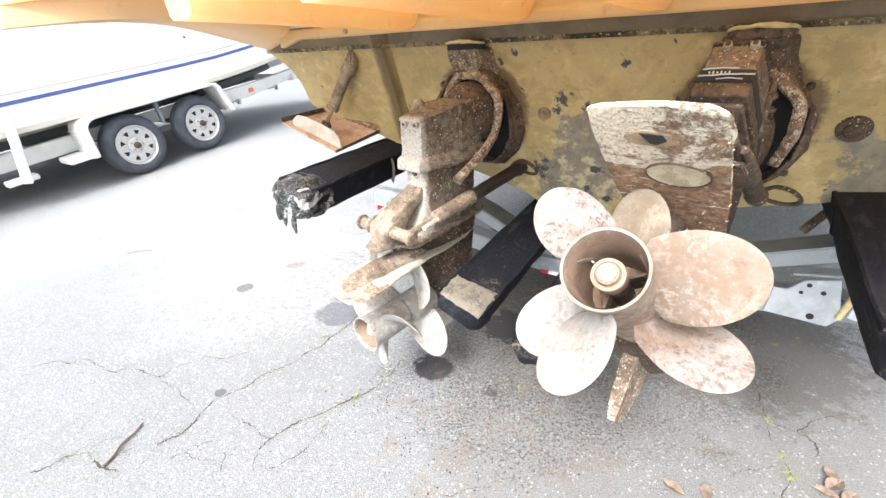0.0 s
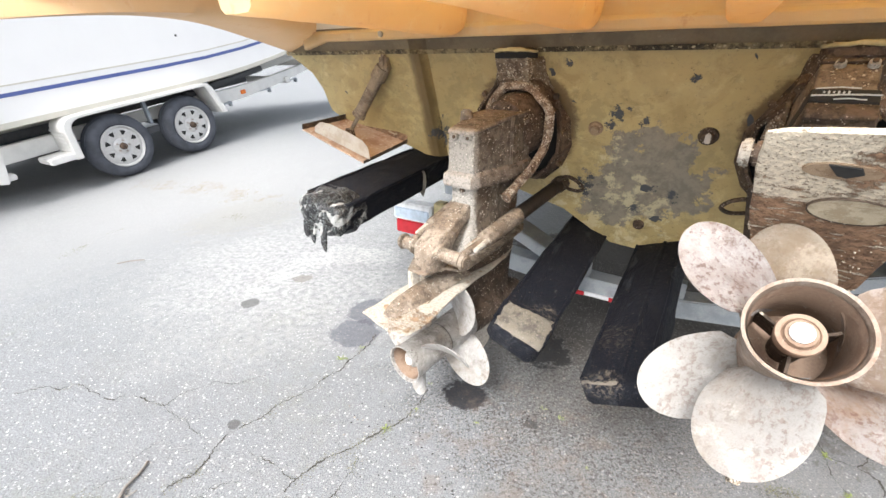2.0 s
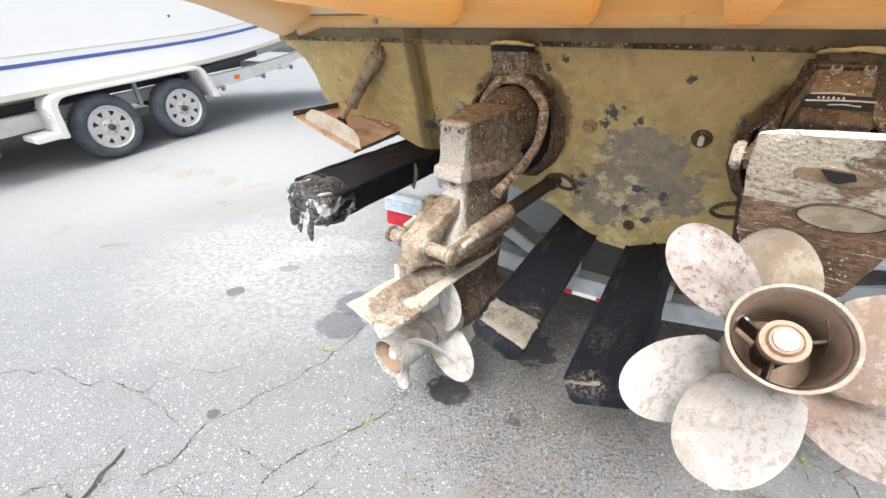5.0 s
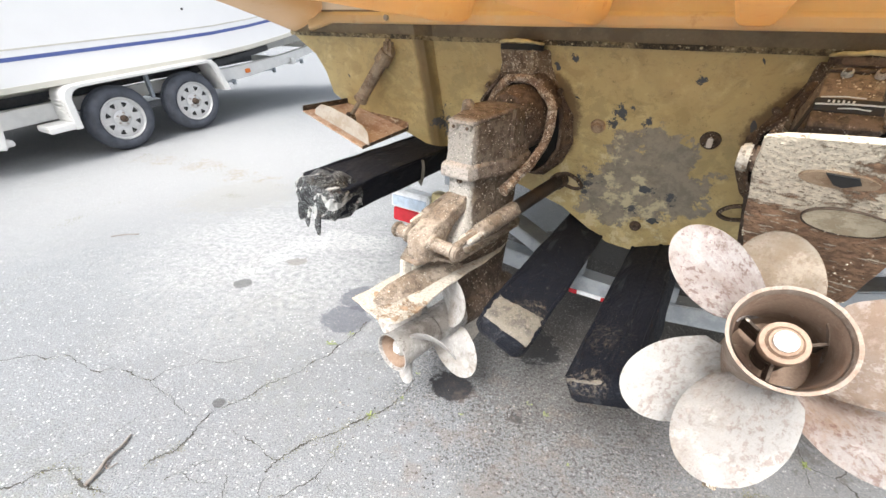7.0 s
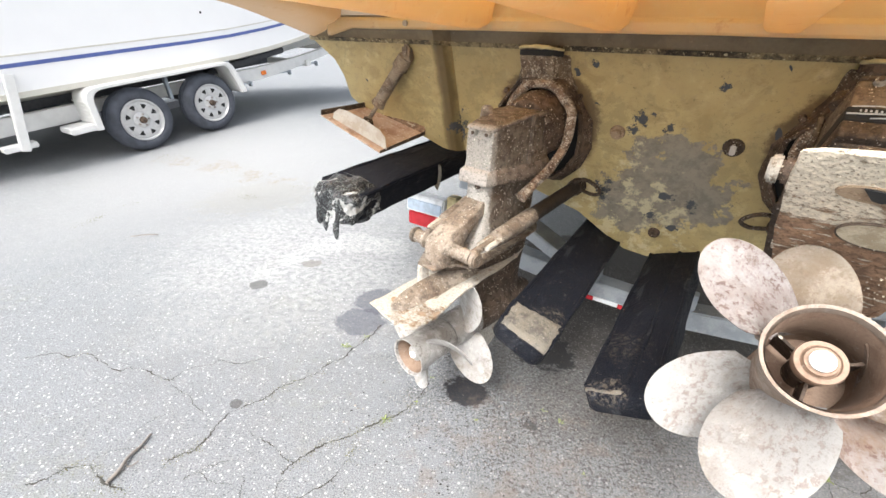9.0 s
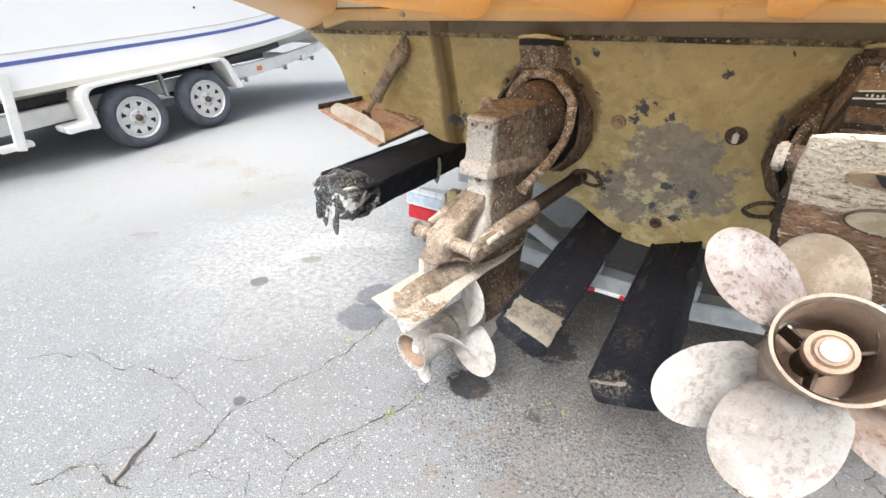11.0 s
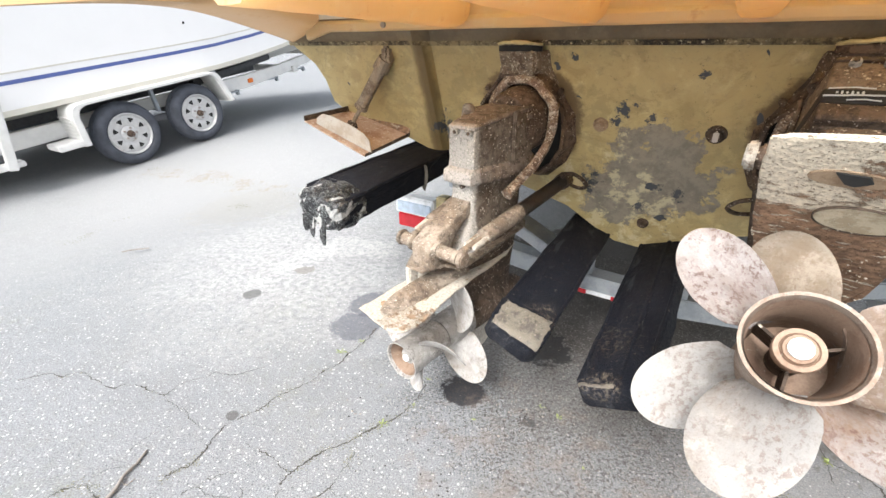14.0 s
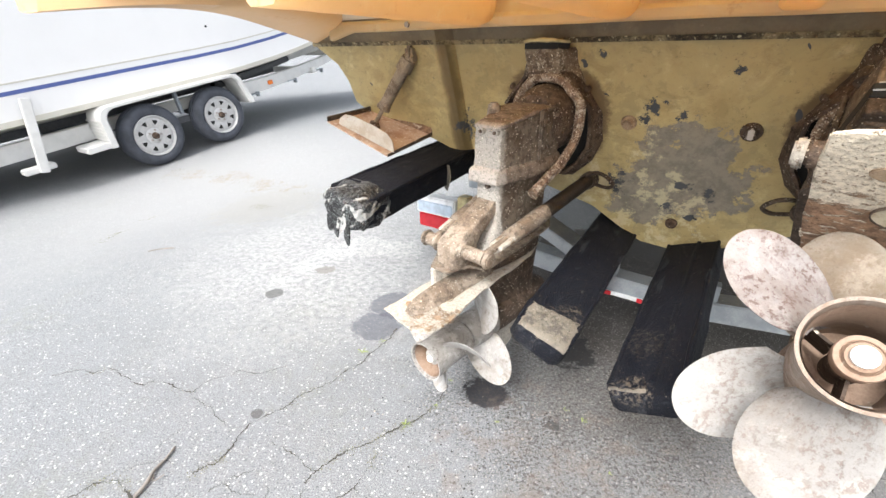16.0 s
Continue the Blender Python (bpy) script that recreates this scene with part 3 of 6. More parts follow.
def ring(points_outer, points_inner, axis, low, high, bm=None):
    """A flat band between two outlines of equal count, pulled along an axis."""
    def at(u, v, w):
        return {"x": (w, u, v), "y": (u, w, v), "z": (u, v, w)}[axis]
    b = bmesh.new()
    n = len(points_outer)
    vs = [[b.verts.new(at(u, v, w)) for u, v in pts] for pts, w in ((points_outer, low), (points_inner, low), (points_inner, high), (points_outer, high))]
    for k in range(4):
        a, c = vs[k], vs[(k + 1) % 4]
        for j in range(n):
            b.faces.new((a[j], a[(j + 1) % n], c[(j + 1) % n], c[j]))
    return b if bm is None else join(bm, b)


def roughen(bm, amount, scale, seed=0.0):
    for v in bm.verts:
        v.co += Vector(noise.noise_vector(v.co * scale + Vector((seed, seed * 2, 0)))) * amount
    return bm


def barnacles(ob, many, seed, r0, r1, cluster=14.0, low=-0.02, label="clusters of small pale barnacles"):
    """Small open cones in clusters over a part's faces, joined into one sub-part."""
    rnd = random.Random(seed)
    data = ob.data
    polys = list(data.polygons)
    weights = list(np.cumsum([p.area for p in polys]))
    bm = bmesh.new()
    made = tries = 0
    while made < many and tries < many * 12:
        tries += 1
        p = rnd.choices(polys, cum_weights=weights)[0]
        k = rnd.randrange(1, len(p.vertices) - 1)
        a, b, c = (data.vertices[p.vertices[j]].co for j in (0, k, k + 1))
        u, v = rnd.random(), rnd.random()
        if u + v > 1:
            u, v = 1 - u, 1 - v
        at = a + (b - a) * u + (c - a) * v
        if noise.noise(at * cluster + Vector((seed, 0, 0))) < low:
            continue
        r = rnd.uniform(r0, r1) * (0.6 + 0.4 * rnd.random())
        q = p.normal.to_track_quat("Z", "Y").to_matrix()
        turn, h = rnd.uniform(0, 1.0), r * rnd.uniform(0.45, 0.9)
        base = [bm.verts.new(at + q @ Vector((r * rnd.uniform(0.8, 1.15) * math.cos(t), r * rnd.uniform(0.8, 1.15) * math.sin(t), -0.0006))) for t in (turn + 1.047 * j for j in range(6))]
        top = [bm.verts.new(at + q @ Vector((r * 0.48 * math.cos(t), r * 0.48 * math.sin(t), h))) for t in (turn + 1.047 * j for j in range(6))]
        pit = bm.verts.new(at + q @ Vector((0, 0, h * 0.45)))
        for j in range(6):
            bm.faces.new((base[j], base[(j + 1) % 6], top[(j + 1) % 6], top[j]))
            bm.faces.new((top[j], top[(j + 1) % 6], pit))
        made += 1
    tagged(part("barnacle_crust", bm, SHELL, ob), label, kind="stuff")
    return ob


# ---- ground ----
TRAILER_AT, TRAILER_YAW, TRAILER_PITCH = Vector((-3.26, 4.62, -0.060)), 59.53, 9.36
ALONG = Vector((math.cos(radians(TRAILER_YAW)), math.sin(radians(TRAILER_YAW)), 0))


def ground_z(x, y):
    """Level round the drives, with a gentle rise of the lot under the other trailer."""
    p = Vector((x, y, 0))
    d = min(1.0, max(0.0, ((p - Vector((-0.2, 1.2, 0))).length - 1.7) / 1.6))
    d = d * d * (3 - 2 * d)
    s = (p - Vector((TRAILER_AT.x, TRAILER_AT.y, 0))).dot(ALONG)
    return d * (0.008 + 0.24 * math.tanh((s - 0.44) / 1.55))


def build_ground():
    steps = [0.0, 0.25, 0.5, 0.75, 1.0, 1.25, 1.5, 1.75, 2.0, 2.3, 2.6, 3.0, 3.4, 3.8, 4.2, 4.6, 5.0, 5.5, 6.0, 6.5, 7.0, 8, 9, 10, 12, 15, 20, 30, 60, 150, 500, 2000]
    axis = [-s for s in steps[:0:-1]] + steps
    bm = bmesh.new()
    grid = [[bm.verts.new((-0.5 + x, 1.5 + y, ground_z(-0.5 + x, 1.5 + y))) for x in axis] for y in axis]
    for r in range(len(axis) - 1):
        for c in range(len(axis) - 1):
            bm.faces.new((grid[r][c], grid[r][c + 1], grid[r + 1][c + 1], grid[r + 1][c]))
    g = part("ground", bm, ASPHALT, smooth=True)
    tagged(g, "worn grey asphalt lot with cracks, oil stains and weeds", "ground", kind="structure")
    return g


GROUND = build_ground()

# ---- the boat on its trailer: x across to starboard, y forward, z up ----
BOAT = pose(0.35, 1.360, 0, 0, 0, -33.08)
RAKE = -0.37
MID = 0.12
SEAM = 1.048


def stern_y(z):
    return RAKE * (z - 0.8)


HALF = [(0.0, 0.455), (0.08, 0.462), (0.14, 0.497), (0.24, 0.565), (0.40, 0.615), (0.556, 0.655), (0.69, 0.70), (0.80, 0.745), (1.02, 0.80), (1.13, 0.855), (1.135, 0.93), (1.16, 0.985), (1.245, 1.048)]
OUTLINE = [(MID + r, z) for r, z in HALF] + [(MID - r, z) for r, z in HALF[:0:-1]]


def build_boat():
    boat = thing("motorboat", BOAT, "old tan-bottomed motorboat stern resting on carpeted trailer bunks", "boat")
    # hull forward of the transom: V bottom and sides
    secs = []
    for y, grow, lift in ((0.012, 1.0, 0.0), (1.2, 1.03, 0.0), (2.6, 1.0, 0.02), (4.0, 0.75, 0.12), (5.2, 0.25, 0.45)):
        secs.append([(MID + (x - MID) * grow, y + stern_y(z) * (1 if y < 0.1 else 0.4), z + lift * (1.4 - z)) for x, z in OUTLINE])
    part("hull_bottom", loft(secs, cap=False, closed=True), HULL, boat, "tan bottom paint, worn")
    # transom skin with thickness
    b = bmesh.new()
    cols = []
    for k in range(len(HALF) - 1):
        n = max(1, int((HALF[k + 1][0] - HALF[k][0]) / 0.05))
        for j in range(n):
            u = j / n
            cols.append((HALF[k][0] * (1 - u) + HALF[k + 1][0] * u, HALF[k][1] * (1 - u) + HALF[k + 1][1] * u))
    right = [(MID + r, z) for r, z in cols if r < 0.70]
    left = [(MID - r, z) for r, z in cols if r < 0.70]
    row = left[:0:-1] + right
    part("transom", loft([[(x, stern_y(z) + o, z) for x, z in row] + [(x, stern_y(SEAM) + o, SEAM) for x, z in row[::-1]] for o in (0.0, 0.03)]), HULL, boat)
    for side in (-1, 1):
        low = [(0.685, 0.70), (0.74, 0.718), (0.80, 0.742), (0.91, 0.77), (1.02, 0.80), (1.09, 0.828), (1.13, 0.855), (1.135, 0.93), (1.16, 0.985), (1.245, 1.048)]
        rings = []
        for cut, out in ((0.735, -0.045), (0.715, -0.0445), (0.698, -0.040), (0.684, -0.030), (0.676, -0.016), (0.668, 0.0), (0.664, 0.03)):
            edge = [(cut, 0.70 + (cut - 0.685) * 0.3)] + [(max(r, cut), z) for r, z in low[1:]] + [(cut, SEAM)]
            rings.append([(MID + side * r, stern_y(z) + out, z) for r, z in edge])
        b = loft(rings)
        part("transom_pad", b, HULL, boat)
    # grimy seam, and the gelcoat band above it painted as dark as its shade
    def band(z0, z1, out0, out1, name, mat, thick=0.03):
        prof = []
        for x, pad in ((MID - 1.25, 0.045), (MID - 0.70, 0.045), (MID - 0.665, 0.0), (MID + 0.665, 0.0), (MID + 0.70, 0.045), (MID + 1.25, 0.045)):
            prof.append([(x, stern_y(z0) - pad - out0, z0), (x, stern_y(z1) - pad - out1, z1), (x, stern_y(z1) - pad - out1 + thick, z1), (x, stern_y(z0) - pad - out0 + thick, z0)])
        part(name, loft(prof), mat, boat)
    band(1.044, 1.056, 0.007, 0.009, "seam_strip", GRIME)
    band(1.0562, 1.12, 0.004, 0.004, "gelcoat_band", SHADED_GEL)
    band(1.1205, 1.9, 0.004, -0.1, "topside", CREAM)
    # plain topsides and deck that close the boat
    ys = (0.0, 1.2, 2.6, 3.6, 4.4, 5.0, 5.4)
    half = {0.0: 1.25, 1.2: 1.28, 2.6: 1.25, 3.6: 1.08, 4.4: 0.78, 5.0: 0.42, 5.4: 0.05}
    for side in (-1, 1):
        part("hull_side", loft([[(MID + side * half[y], y - 0.10, 1.13 + 0.02 * y), (MID + side * half[y] * 1.05, y - 0.16, 1.88 + 0.05 * y), (MID + side * (half[y] * 1.05 - 0.04), y - 0.16, 1.88 + 0.05 * y), (MID + side * (half[y] - 0.04), y - 0.10, 1.13 + 0.02 * y)] for y in ys]), CREAM, boat)
    part("deck", loft([[(MID - half[y] * 1.04, y - 0.14, 1.86 + 0.05 * y), (MID + half[y] * 1.04, y - 0.14, 1.86 + 0.05 * y), (MID + half[y] * 1.04, y - 0.14, 1.89 + 0.05 * y), (MID - half[y] * 1.04, y - 0.14, 1.89 + 0.05 * y)] for y in ys]), CREAM, boat)
    # fittings through the transom
    for x, z, r, mat, label in ((-0.029, 0.848, 0.022, TAN_SCAR, "tan drain fitting"), (0.248, 0.848, 0.025, DRIVE_DARK, "dark drain fitting with a steel plug"), (0.673, 0.843, 0.033, DRIVE_DARK, "round fouled fitting"), (0.118, 0.553, 0.018, RUST, "rusty keel plug")):
        y = stern_y(z)
        tilt = Vector((0, -1, RAKE)).normalized()
        c = Vector((x, y, z))
        b = rod(c - tilt * 0.004, c + tilt * 0.008, r, r * 0.86, 20)
        rod(c + tilt * 0.008, c + tilt * 0.013, r * 0.62, r * 0.5, 12, b)
        f = part("drain_fitting", b, mat, boat, label)
        if x == 0.248:
            part("steel_plug", box((0.013, 0.008, 0.024), c + tilt * 0.016, 0.002), CHROME, f, "worn steel plug")
    return boat


build_boat()


def build_platform():
    """The swim platform's underside: a raised panel with narrow ribs that lead aft, a lip along the transom and a swept
    rim.
    """
    plat = thing("swim_platform", BOAT, "amber fibreglass swim platform underside bolted to the stern", "swim platform")
    edge = [(-1.125, -0.135, 1.057), (-1.07, -0.34, 1.093), (-1.02, -0.54, 1.122), (-1.08, -0.66, 1.132), (-1.25, -0.75, 1.136), (-1.60, -0.82, 1.138)]
    rim = smooth_path(edge, 8)
    TOP = 1.186
    # the end wall between the rim and the raised panel
    wall = []
    for p in rim:
        u = min(1.0, max(0.0, (-0.135 - p.y) / 0.4))
        foot = Vector((p.x + 0.155, min(p.y, -0.165), 1.098 + 0.03 * u))
        wall.append((p, Vector((p.x + 0.012, p.y, p.z - 0.004)), p.lerp(foot, 0.5) + Vector((0, 0, -0.006)), foot, Vector((foot.x + 0.022, foot.y, foot.z + 0.02)), Vector((foot.x + 0.035, foot.y, TOP))))
    b = loft([[p + Vector((0.004, 0, 0.06))] + list(row) for p, row in zip(rim, wall)], cap=False, closed=False)
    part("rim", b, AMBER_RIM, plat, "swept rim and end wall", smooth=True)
    # raised panel, thick
    b = loft([[(row[-1].x, row[-1].y, TOP), (1.45, row[-1].y, TOP), (1.45, row[-1].y, TOP + 0.012), (row[-1].x, row[-1].y, TOP + 0.012)] for row in wall[::-1] if row[-1].y < -0.166] + [[(-0.935, -0.150, TOP), (1.45, -0.150, TOP), (1.45, -0.150, TOP + 0.012), (-0.935, -0.150, TOP + 0.012)]])
    part("panel", b, AMBER, plat, "amber laminate panel")
    # lip along the transom with a step in it
    prof = [(-0.118, 1.094), (-0.160, 1.083), (-0.172, 1.0835), (-0.1765, 1.088), (-0.1775, 1.105), (-0.172, 1.112), (-0.163, 1.116), (-0.158, 1.135), (-0.156, TOP + 0.004), (-0.118, TOP + 0.004)]
    xs = [-1.0 + 2.45 * k / 98 for k in range(99)]
    def lip_ring(x):
        fade = min(1.0, max(0.0, (-0.90 - x) / 0.1))
        return [(x, y + 0.0025 * noise.noise(Vector((x * 5, y * 9, 1.0))), z + 0.002 * noise.noise(Vector((x * 6, z * 9, 7.0))) - 0.024 * fade * (z < 1.1)) for y, z in prof]
    part("transom_lip", loft([lip_ring(x) for x in xs]), AMBER, plat, "stepped lip along the transom", smooth=True)
    # ribs: narrow, round-bottomed, with blunt ends by the transom
    for x0, x1 in ((-0.448, -0.372), (-0.094, -0.019), (0.228, 0.300), (0.612, 0.688), (1.0, 1.07)):
        secs = []
        for k in range(25):
            y = -0.172 - 0.66 * k / 24
            end = min(1.0, (k + 0.25) / 2.0) ** 0.5
            low = 1.0845 + (1 - end) * 0.02
            w = (x1 - x0) * (0.94 + 0.10 * k / 24)
            side = x1 if x1 < 0.12 else x0
            c = side + (-0.5 if x1 < 0.12 else 0.5) * w
            secs.append([(c - w * 0.62, y, TOP + 0.003), (c - w * 0.53, y, low + 0.03), (c - w * 0.47, y, low + 0.008), (c - w * 0.36, y, low + 0.001), (c, y, low), (c + w * 0.36, y, low + 0.001), (c + w * 0.47, y, low + 0.008), (c + w * 0.53, y, low + 0.03), (c + w * 0.62, y, TOP + 0.003)])
        part("rib", roughen(loft(secs), 0.0018, 14, x0), AMBER, plat, smooth=True)
    part("screw_head", rod((-0.659, -0.1775, 1.098), (-0.659, -0.184, 1.098), 0.008), CHROME, plat)
    return plat


build_platform()


def build_trim_tab():
    tab = thing("trim_tab", BOAT, "rusty steel trim tab hinged to the transom with its ram", "trim tab")
    fl, fr, ar, al = Vector((-0.955, -0.050, 0.820)), Vector((-0.683, -0.035, 0.752)), Vector((-0.709, -0.243, 0.712)), Vector((-0.989, -0.239, 0.800))
    up = (fr - fl).cross(al - fl).normalized()
    if up.z < 0:
        up = -up
    part("plate", loft([[fl, fr, ar, al], [p + up * 0.004 for p in (fl, fr, ar, al)]]), RUST_PLATE, tab)
    a, c = al.lerp(fl, 0.12) + (ar - al) * 0.12, ar.lerp(fr, 0.10)
    part("fin", roughen(prism([(0, 0.004), (0.004, 0.026), (0.03, 0.050), (0.08, 0.060), (0.16, 0.062), (0.225, 0.058), (0.252, 0.044), (0.264, 0.004)], "y", -0.0015, 0.0015), 0.0006, 30), FIN_WHITE, tab, "pale upturned fin",
         Matrix.Translation(a) @ (lambda x: Matrix((x, up.cross(x), up)).transposed().to_4x4())((c - a).normalized()))
    part("hinge_flange", loft([[fl.lerp(fr, 0.3) + up * 0.004, fr + up * 0.004, fr + up * 0.03, fl.lerp(fr, 0.3) + up * 0.03], [fl.lerp(fr, 0.3) + Vector((0, 0.006, 0)), fr + Vector((0, 0.006, 0)), fr + up * 0.03 + Vector((0, 0.006, 0)), fl.lerp(fr, 0.3) + up * 0.03 + Vector((0, 0.006, 0))]]), CRUST, tab)
    part("end_flange", loft([[fl, al, al + up * 0.022, fl + up * 0.022], [p + Vector((0.004, 0, -0.001)) for p in (fl, al, al + up * 0.022, fl + up * 0.022)]]), DRIVE_DARK, tab)
    part("edge_flange", loft([[ar, fr, fr + up * 0.014, ar + up * 0.010], [p + Vector((0.003, 0, 0)) for p in (ar, fr, fr + up * 0.014, ar + up * 0.010)]]), DRIVE_DARK, tab)
    foot = Vector((-0.855, -0.14, 0.79))
    top = Vector((-0.695, -0.135, 1.000))
    d = (top - foot).normalized()
    b = rod(foot, foot + d * 0.10, 0.0075)
    rod(foot + d * 0.08, top, 0.0195, 0.0205, 16, b)
    rod(foot + d * 0.075, foot + d * 0.09, 0.024, 0.022, 16, b)
    barnacles(part("ram", roughen(b, 0.0015, 40), RAM_CRUST, tab, "grey-tan fouled trim tab ram"), 40, 3, 0.0012, 0.0028)
    b = box((0.03, 0.05, 0.05), (-0.685, -0.128, 1.018), 0.008)
    rod((-0.71, -0.14, 1.005), (-0.665, -0.14, 1.005), 0.012, None, 10, b)
    rod(top - d * 0.035, top + d * 0.006, 0.027, 0.024, 14, b)
    part("bracket", b, RAM_CRUST, tab)
    part("foot_bracket", rod((foot.x - 0.005, foot.y, foot.z - 0.02), (foot.x, foot.y, foot.z + 0.012), 0.026, 0.014, 12), RUST, tab)
    return tab


RUST_PLATE = weathered("rusty_plate", (0.56, 0.42, 0.33), (0.36, 0.225, 0.155), (0.70, 0.62, 0.54), 12.0, 0.45, 0.60, 0.58, 0.75, 0.0, 0.001)
FIN_WHITE = weathered("whitened_steel_fin", (0.56, 0.53, 0.47), (0.44, 0.375, 0.30), (0.34, 0.22, 0.15), 14.0, 0.46, 0.62, 0.64, 0.8, 0.0, 0.0008)
RAM_CRUST = weathered("grey_tan_ram_crust", (0.30, 0.245, 0.185), (0.155, 0.115, 0.085), (0.48, 0.43, 0.36), 22.0, 0.45, 0.60, 0.60, 0.85, 0.0, 0.003)
build_trim_tab()

# ---- stern drives ----


def blade(turn, hand, r0, r1, y0, lean=0.0, wide=0.049, pitch=0.076):
    """One thick propeller blade on a helix; the root at r0, the tip at r1."""
    nr, nc = 22, 14
    front, rear = [], []
    for i in range(nr + 1):
        u = 1 - (1 - i / nr) ** 2.0
        r = r0 + (r1 - r0) * u
        # chord half-angle: an ear shape, wide past the middle, round at the tip
        chord = wide * (0.66 + 0.34 * math.sin(min(u * 1.7, 1.0) * math.pi / 2)) * math.sqrt(max(0.0, 1 - max(0.0, (u - 0.42) / 0.58) ** 2.6)) + 0.0008
        for side, row in ((0, front), (1, rear)):
            line = []
            for j in range(nc + 1):
                v = -1 + 2 * j / nc
                ang = (v * chord / max(r, 0.062)) + 0.35 * u * hand * lean
                thick = 0.0045 * (1 - 0.65 * u) * (1 - v * v) ** 0.5 + 0.0011
                y = y0 + hand * pitch * (v * chord / max(r, 0.062)) - 0.018 * u * u + (thick if side else -thick)
                a = turn + ang
                line.append((r * math.cos(a), y, r * math.sin(a)))
            row.append(line)
    return loft([f + list(reversed(q)) for f, q in zip(front, rear)], cap=True)


def build_propeller(drive, aft, turn, hand, chalk):
    """A three-bladed propeller on the hub at z = -0.535; aft: the rear one, with the flared outlet."""
    C = Vector((0, 0, -0.535))
    n = 40
    hub = 1.0 if chalk else 0.93
    def lathe(profile):
        return loft([[(C.x + hub * r * math.cos(2 * math.pi * k / n), y, C.z + hub * r * math.sin(2 * math.pi * k / n)) for k in range(n)] for y, r in profile], cap=False)
    if aft:
        b = lathe([(-0.36, 0.047), (-0.40, 0.0475), (-0.44, 0.048), (-0.475, 0.0495), (-0.497, 0.0535), (-0.500, 0.0535), (-0.4995, 0.0500), (-0.48, 0.0462), (-0.44, 0.044), (-0.40, 0.043), (-0.37, 0.043)])
        prop = part("aft_propeller", b, PROP_GREY if chalk else HUB, drive, "aft three-blade propeller, chalky metal", smooth=True)
        bm = lathe([(-0.36, 0.017), (-0.44, 0.018), (-0.462, 0.020), (-0.462, 0.0)])
        part("inner_sleeve", bm, DRIVE_DARK, prop, smooth=True)
        part("outlet_lining", lathe([(-0.492, 0.0472), (-0.475, 0.0452), (-0.44, 0.0436), (-0.374, 0.0426)]), LINING, prop, "rusty outlet lining", smooth=True)
        part("shaft_nut", lathe([(-0.455, 0.0215), (-0.472, 0.0225), (-0.476, 0.0215), (-0.4765, 0.0170), (-0.4745, 0.0160), (-0.4765, 0.0150), (-0.480, 0.0140), (-0.4805, 0.0)]), PROP_GREY if chalk else LINING, prop, "stepped tan shaft nut")
        part("nut_cap", rod(C + Vector((0, -0.480, 0)), C + Vector((0, -0.487, 0)), 0.0105, 0.0095, 20, None, 0.002), NYLON, prop, "white nylon shaft end")
        for k in range(3):
            a = radians(30 + 120 * k)
            part("vane", box((0.028, 0.05, 0.003), (0.031, -0.42, 0), 0.0, Matrix.Translation(C) @ Matrix.Rotation(-a, 4, "Y")), DRIVE_DARK, prop)
        part("back_wall", rod(C + Vector((0, -0.375, 0)), C + Vector((0, -0.37, 0)), 0.0425), LINING, prop)
    else:
        b = lathe([(-0.245, 0.050), (-0.28, 0.0505), (-0.32, 0.0495), (-0.356, 0.047), (-0.356, 0.03), (-0.245, 0.03)])
        prop = part("forward_propeller", b, PROP_GREY if chalk else HUB, drive, "forward three-blade propeller, tan stained metal", smooth=True)
    for k in range(3):
        bb = blade(0, hand, 0.044 if chalk else 0.040, (0.158 if aft else 0.178) if chalk else 0.156 if aft else 0.167, 0.0, 0.5 if chalk else 0.15, (0.049 if aft else 0.065) if chalk else 0.0485, 0.034 if chalk and not aft else 0.076)
        bb.transform(Matrix.Translation(C + Vector((0, (-0.415 if aft else -0.30) if chalk else (-0.430 if aft else -0.335), 0))) @ Matrix.Rotation(-radians(turn + 120 * k), 4, "Y"))
        part("blade", bb, PROP_CHALK if chalk else (PROP_ROSE, PROP, PROP_WHITE)[k] if aft else (PROP_TAN, PROP_WHITE, PROP_RUST)[k], prop, smooth=True)
    if not chalk:
        nut = C + Vector((0, -0.485, 0))
        prop.matrix_basis = Matrix.Translation(nut + Vector((-0.005, -0.016, -0.006))) @ Matrix.Rotation(radians(4), 4, "X") @ Matrix.Translation(-nut)
    return prop


def oval(w, d, y, z, n=20, p=2.6):
    """A superellipse ring in the plane z, half-width w, half-length d, centred at y."""
    out = []
    for k in range(n):
        a = 2 * math.pi * k / n
        ca, sa = math.cos(a), math.sin(a)
        out.append((math.copysign(abs(ca) ** (2 / p), ca) * w, y + math.copysign(abs(sa) ** (2 / p), sa) * d, z))
    return out


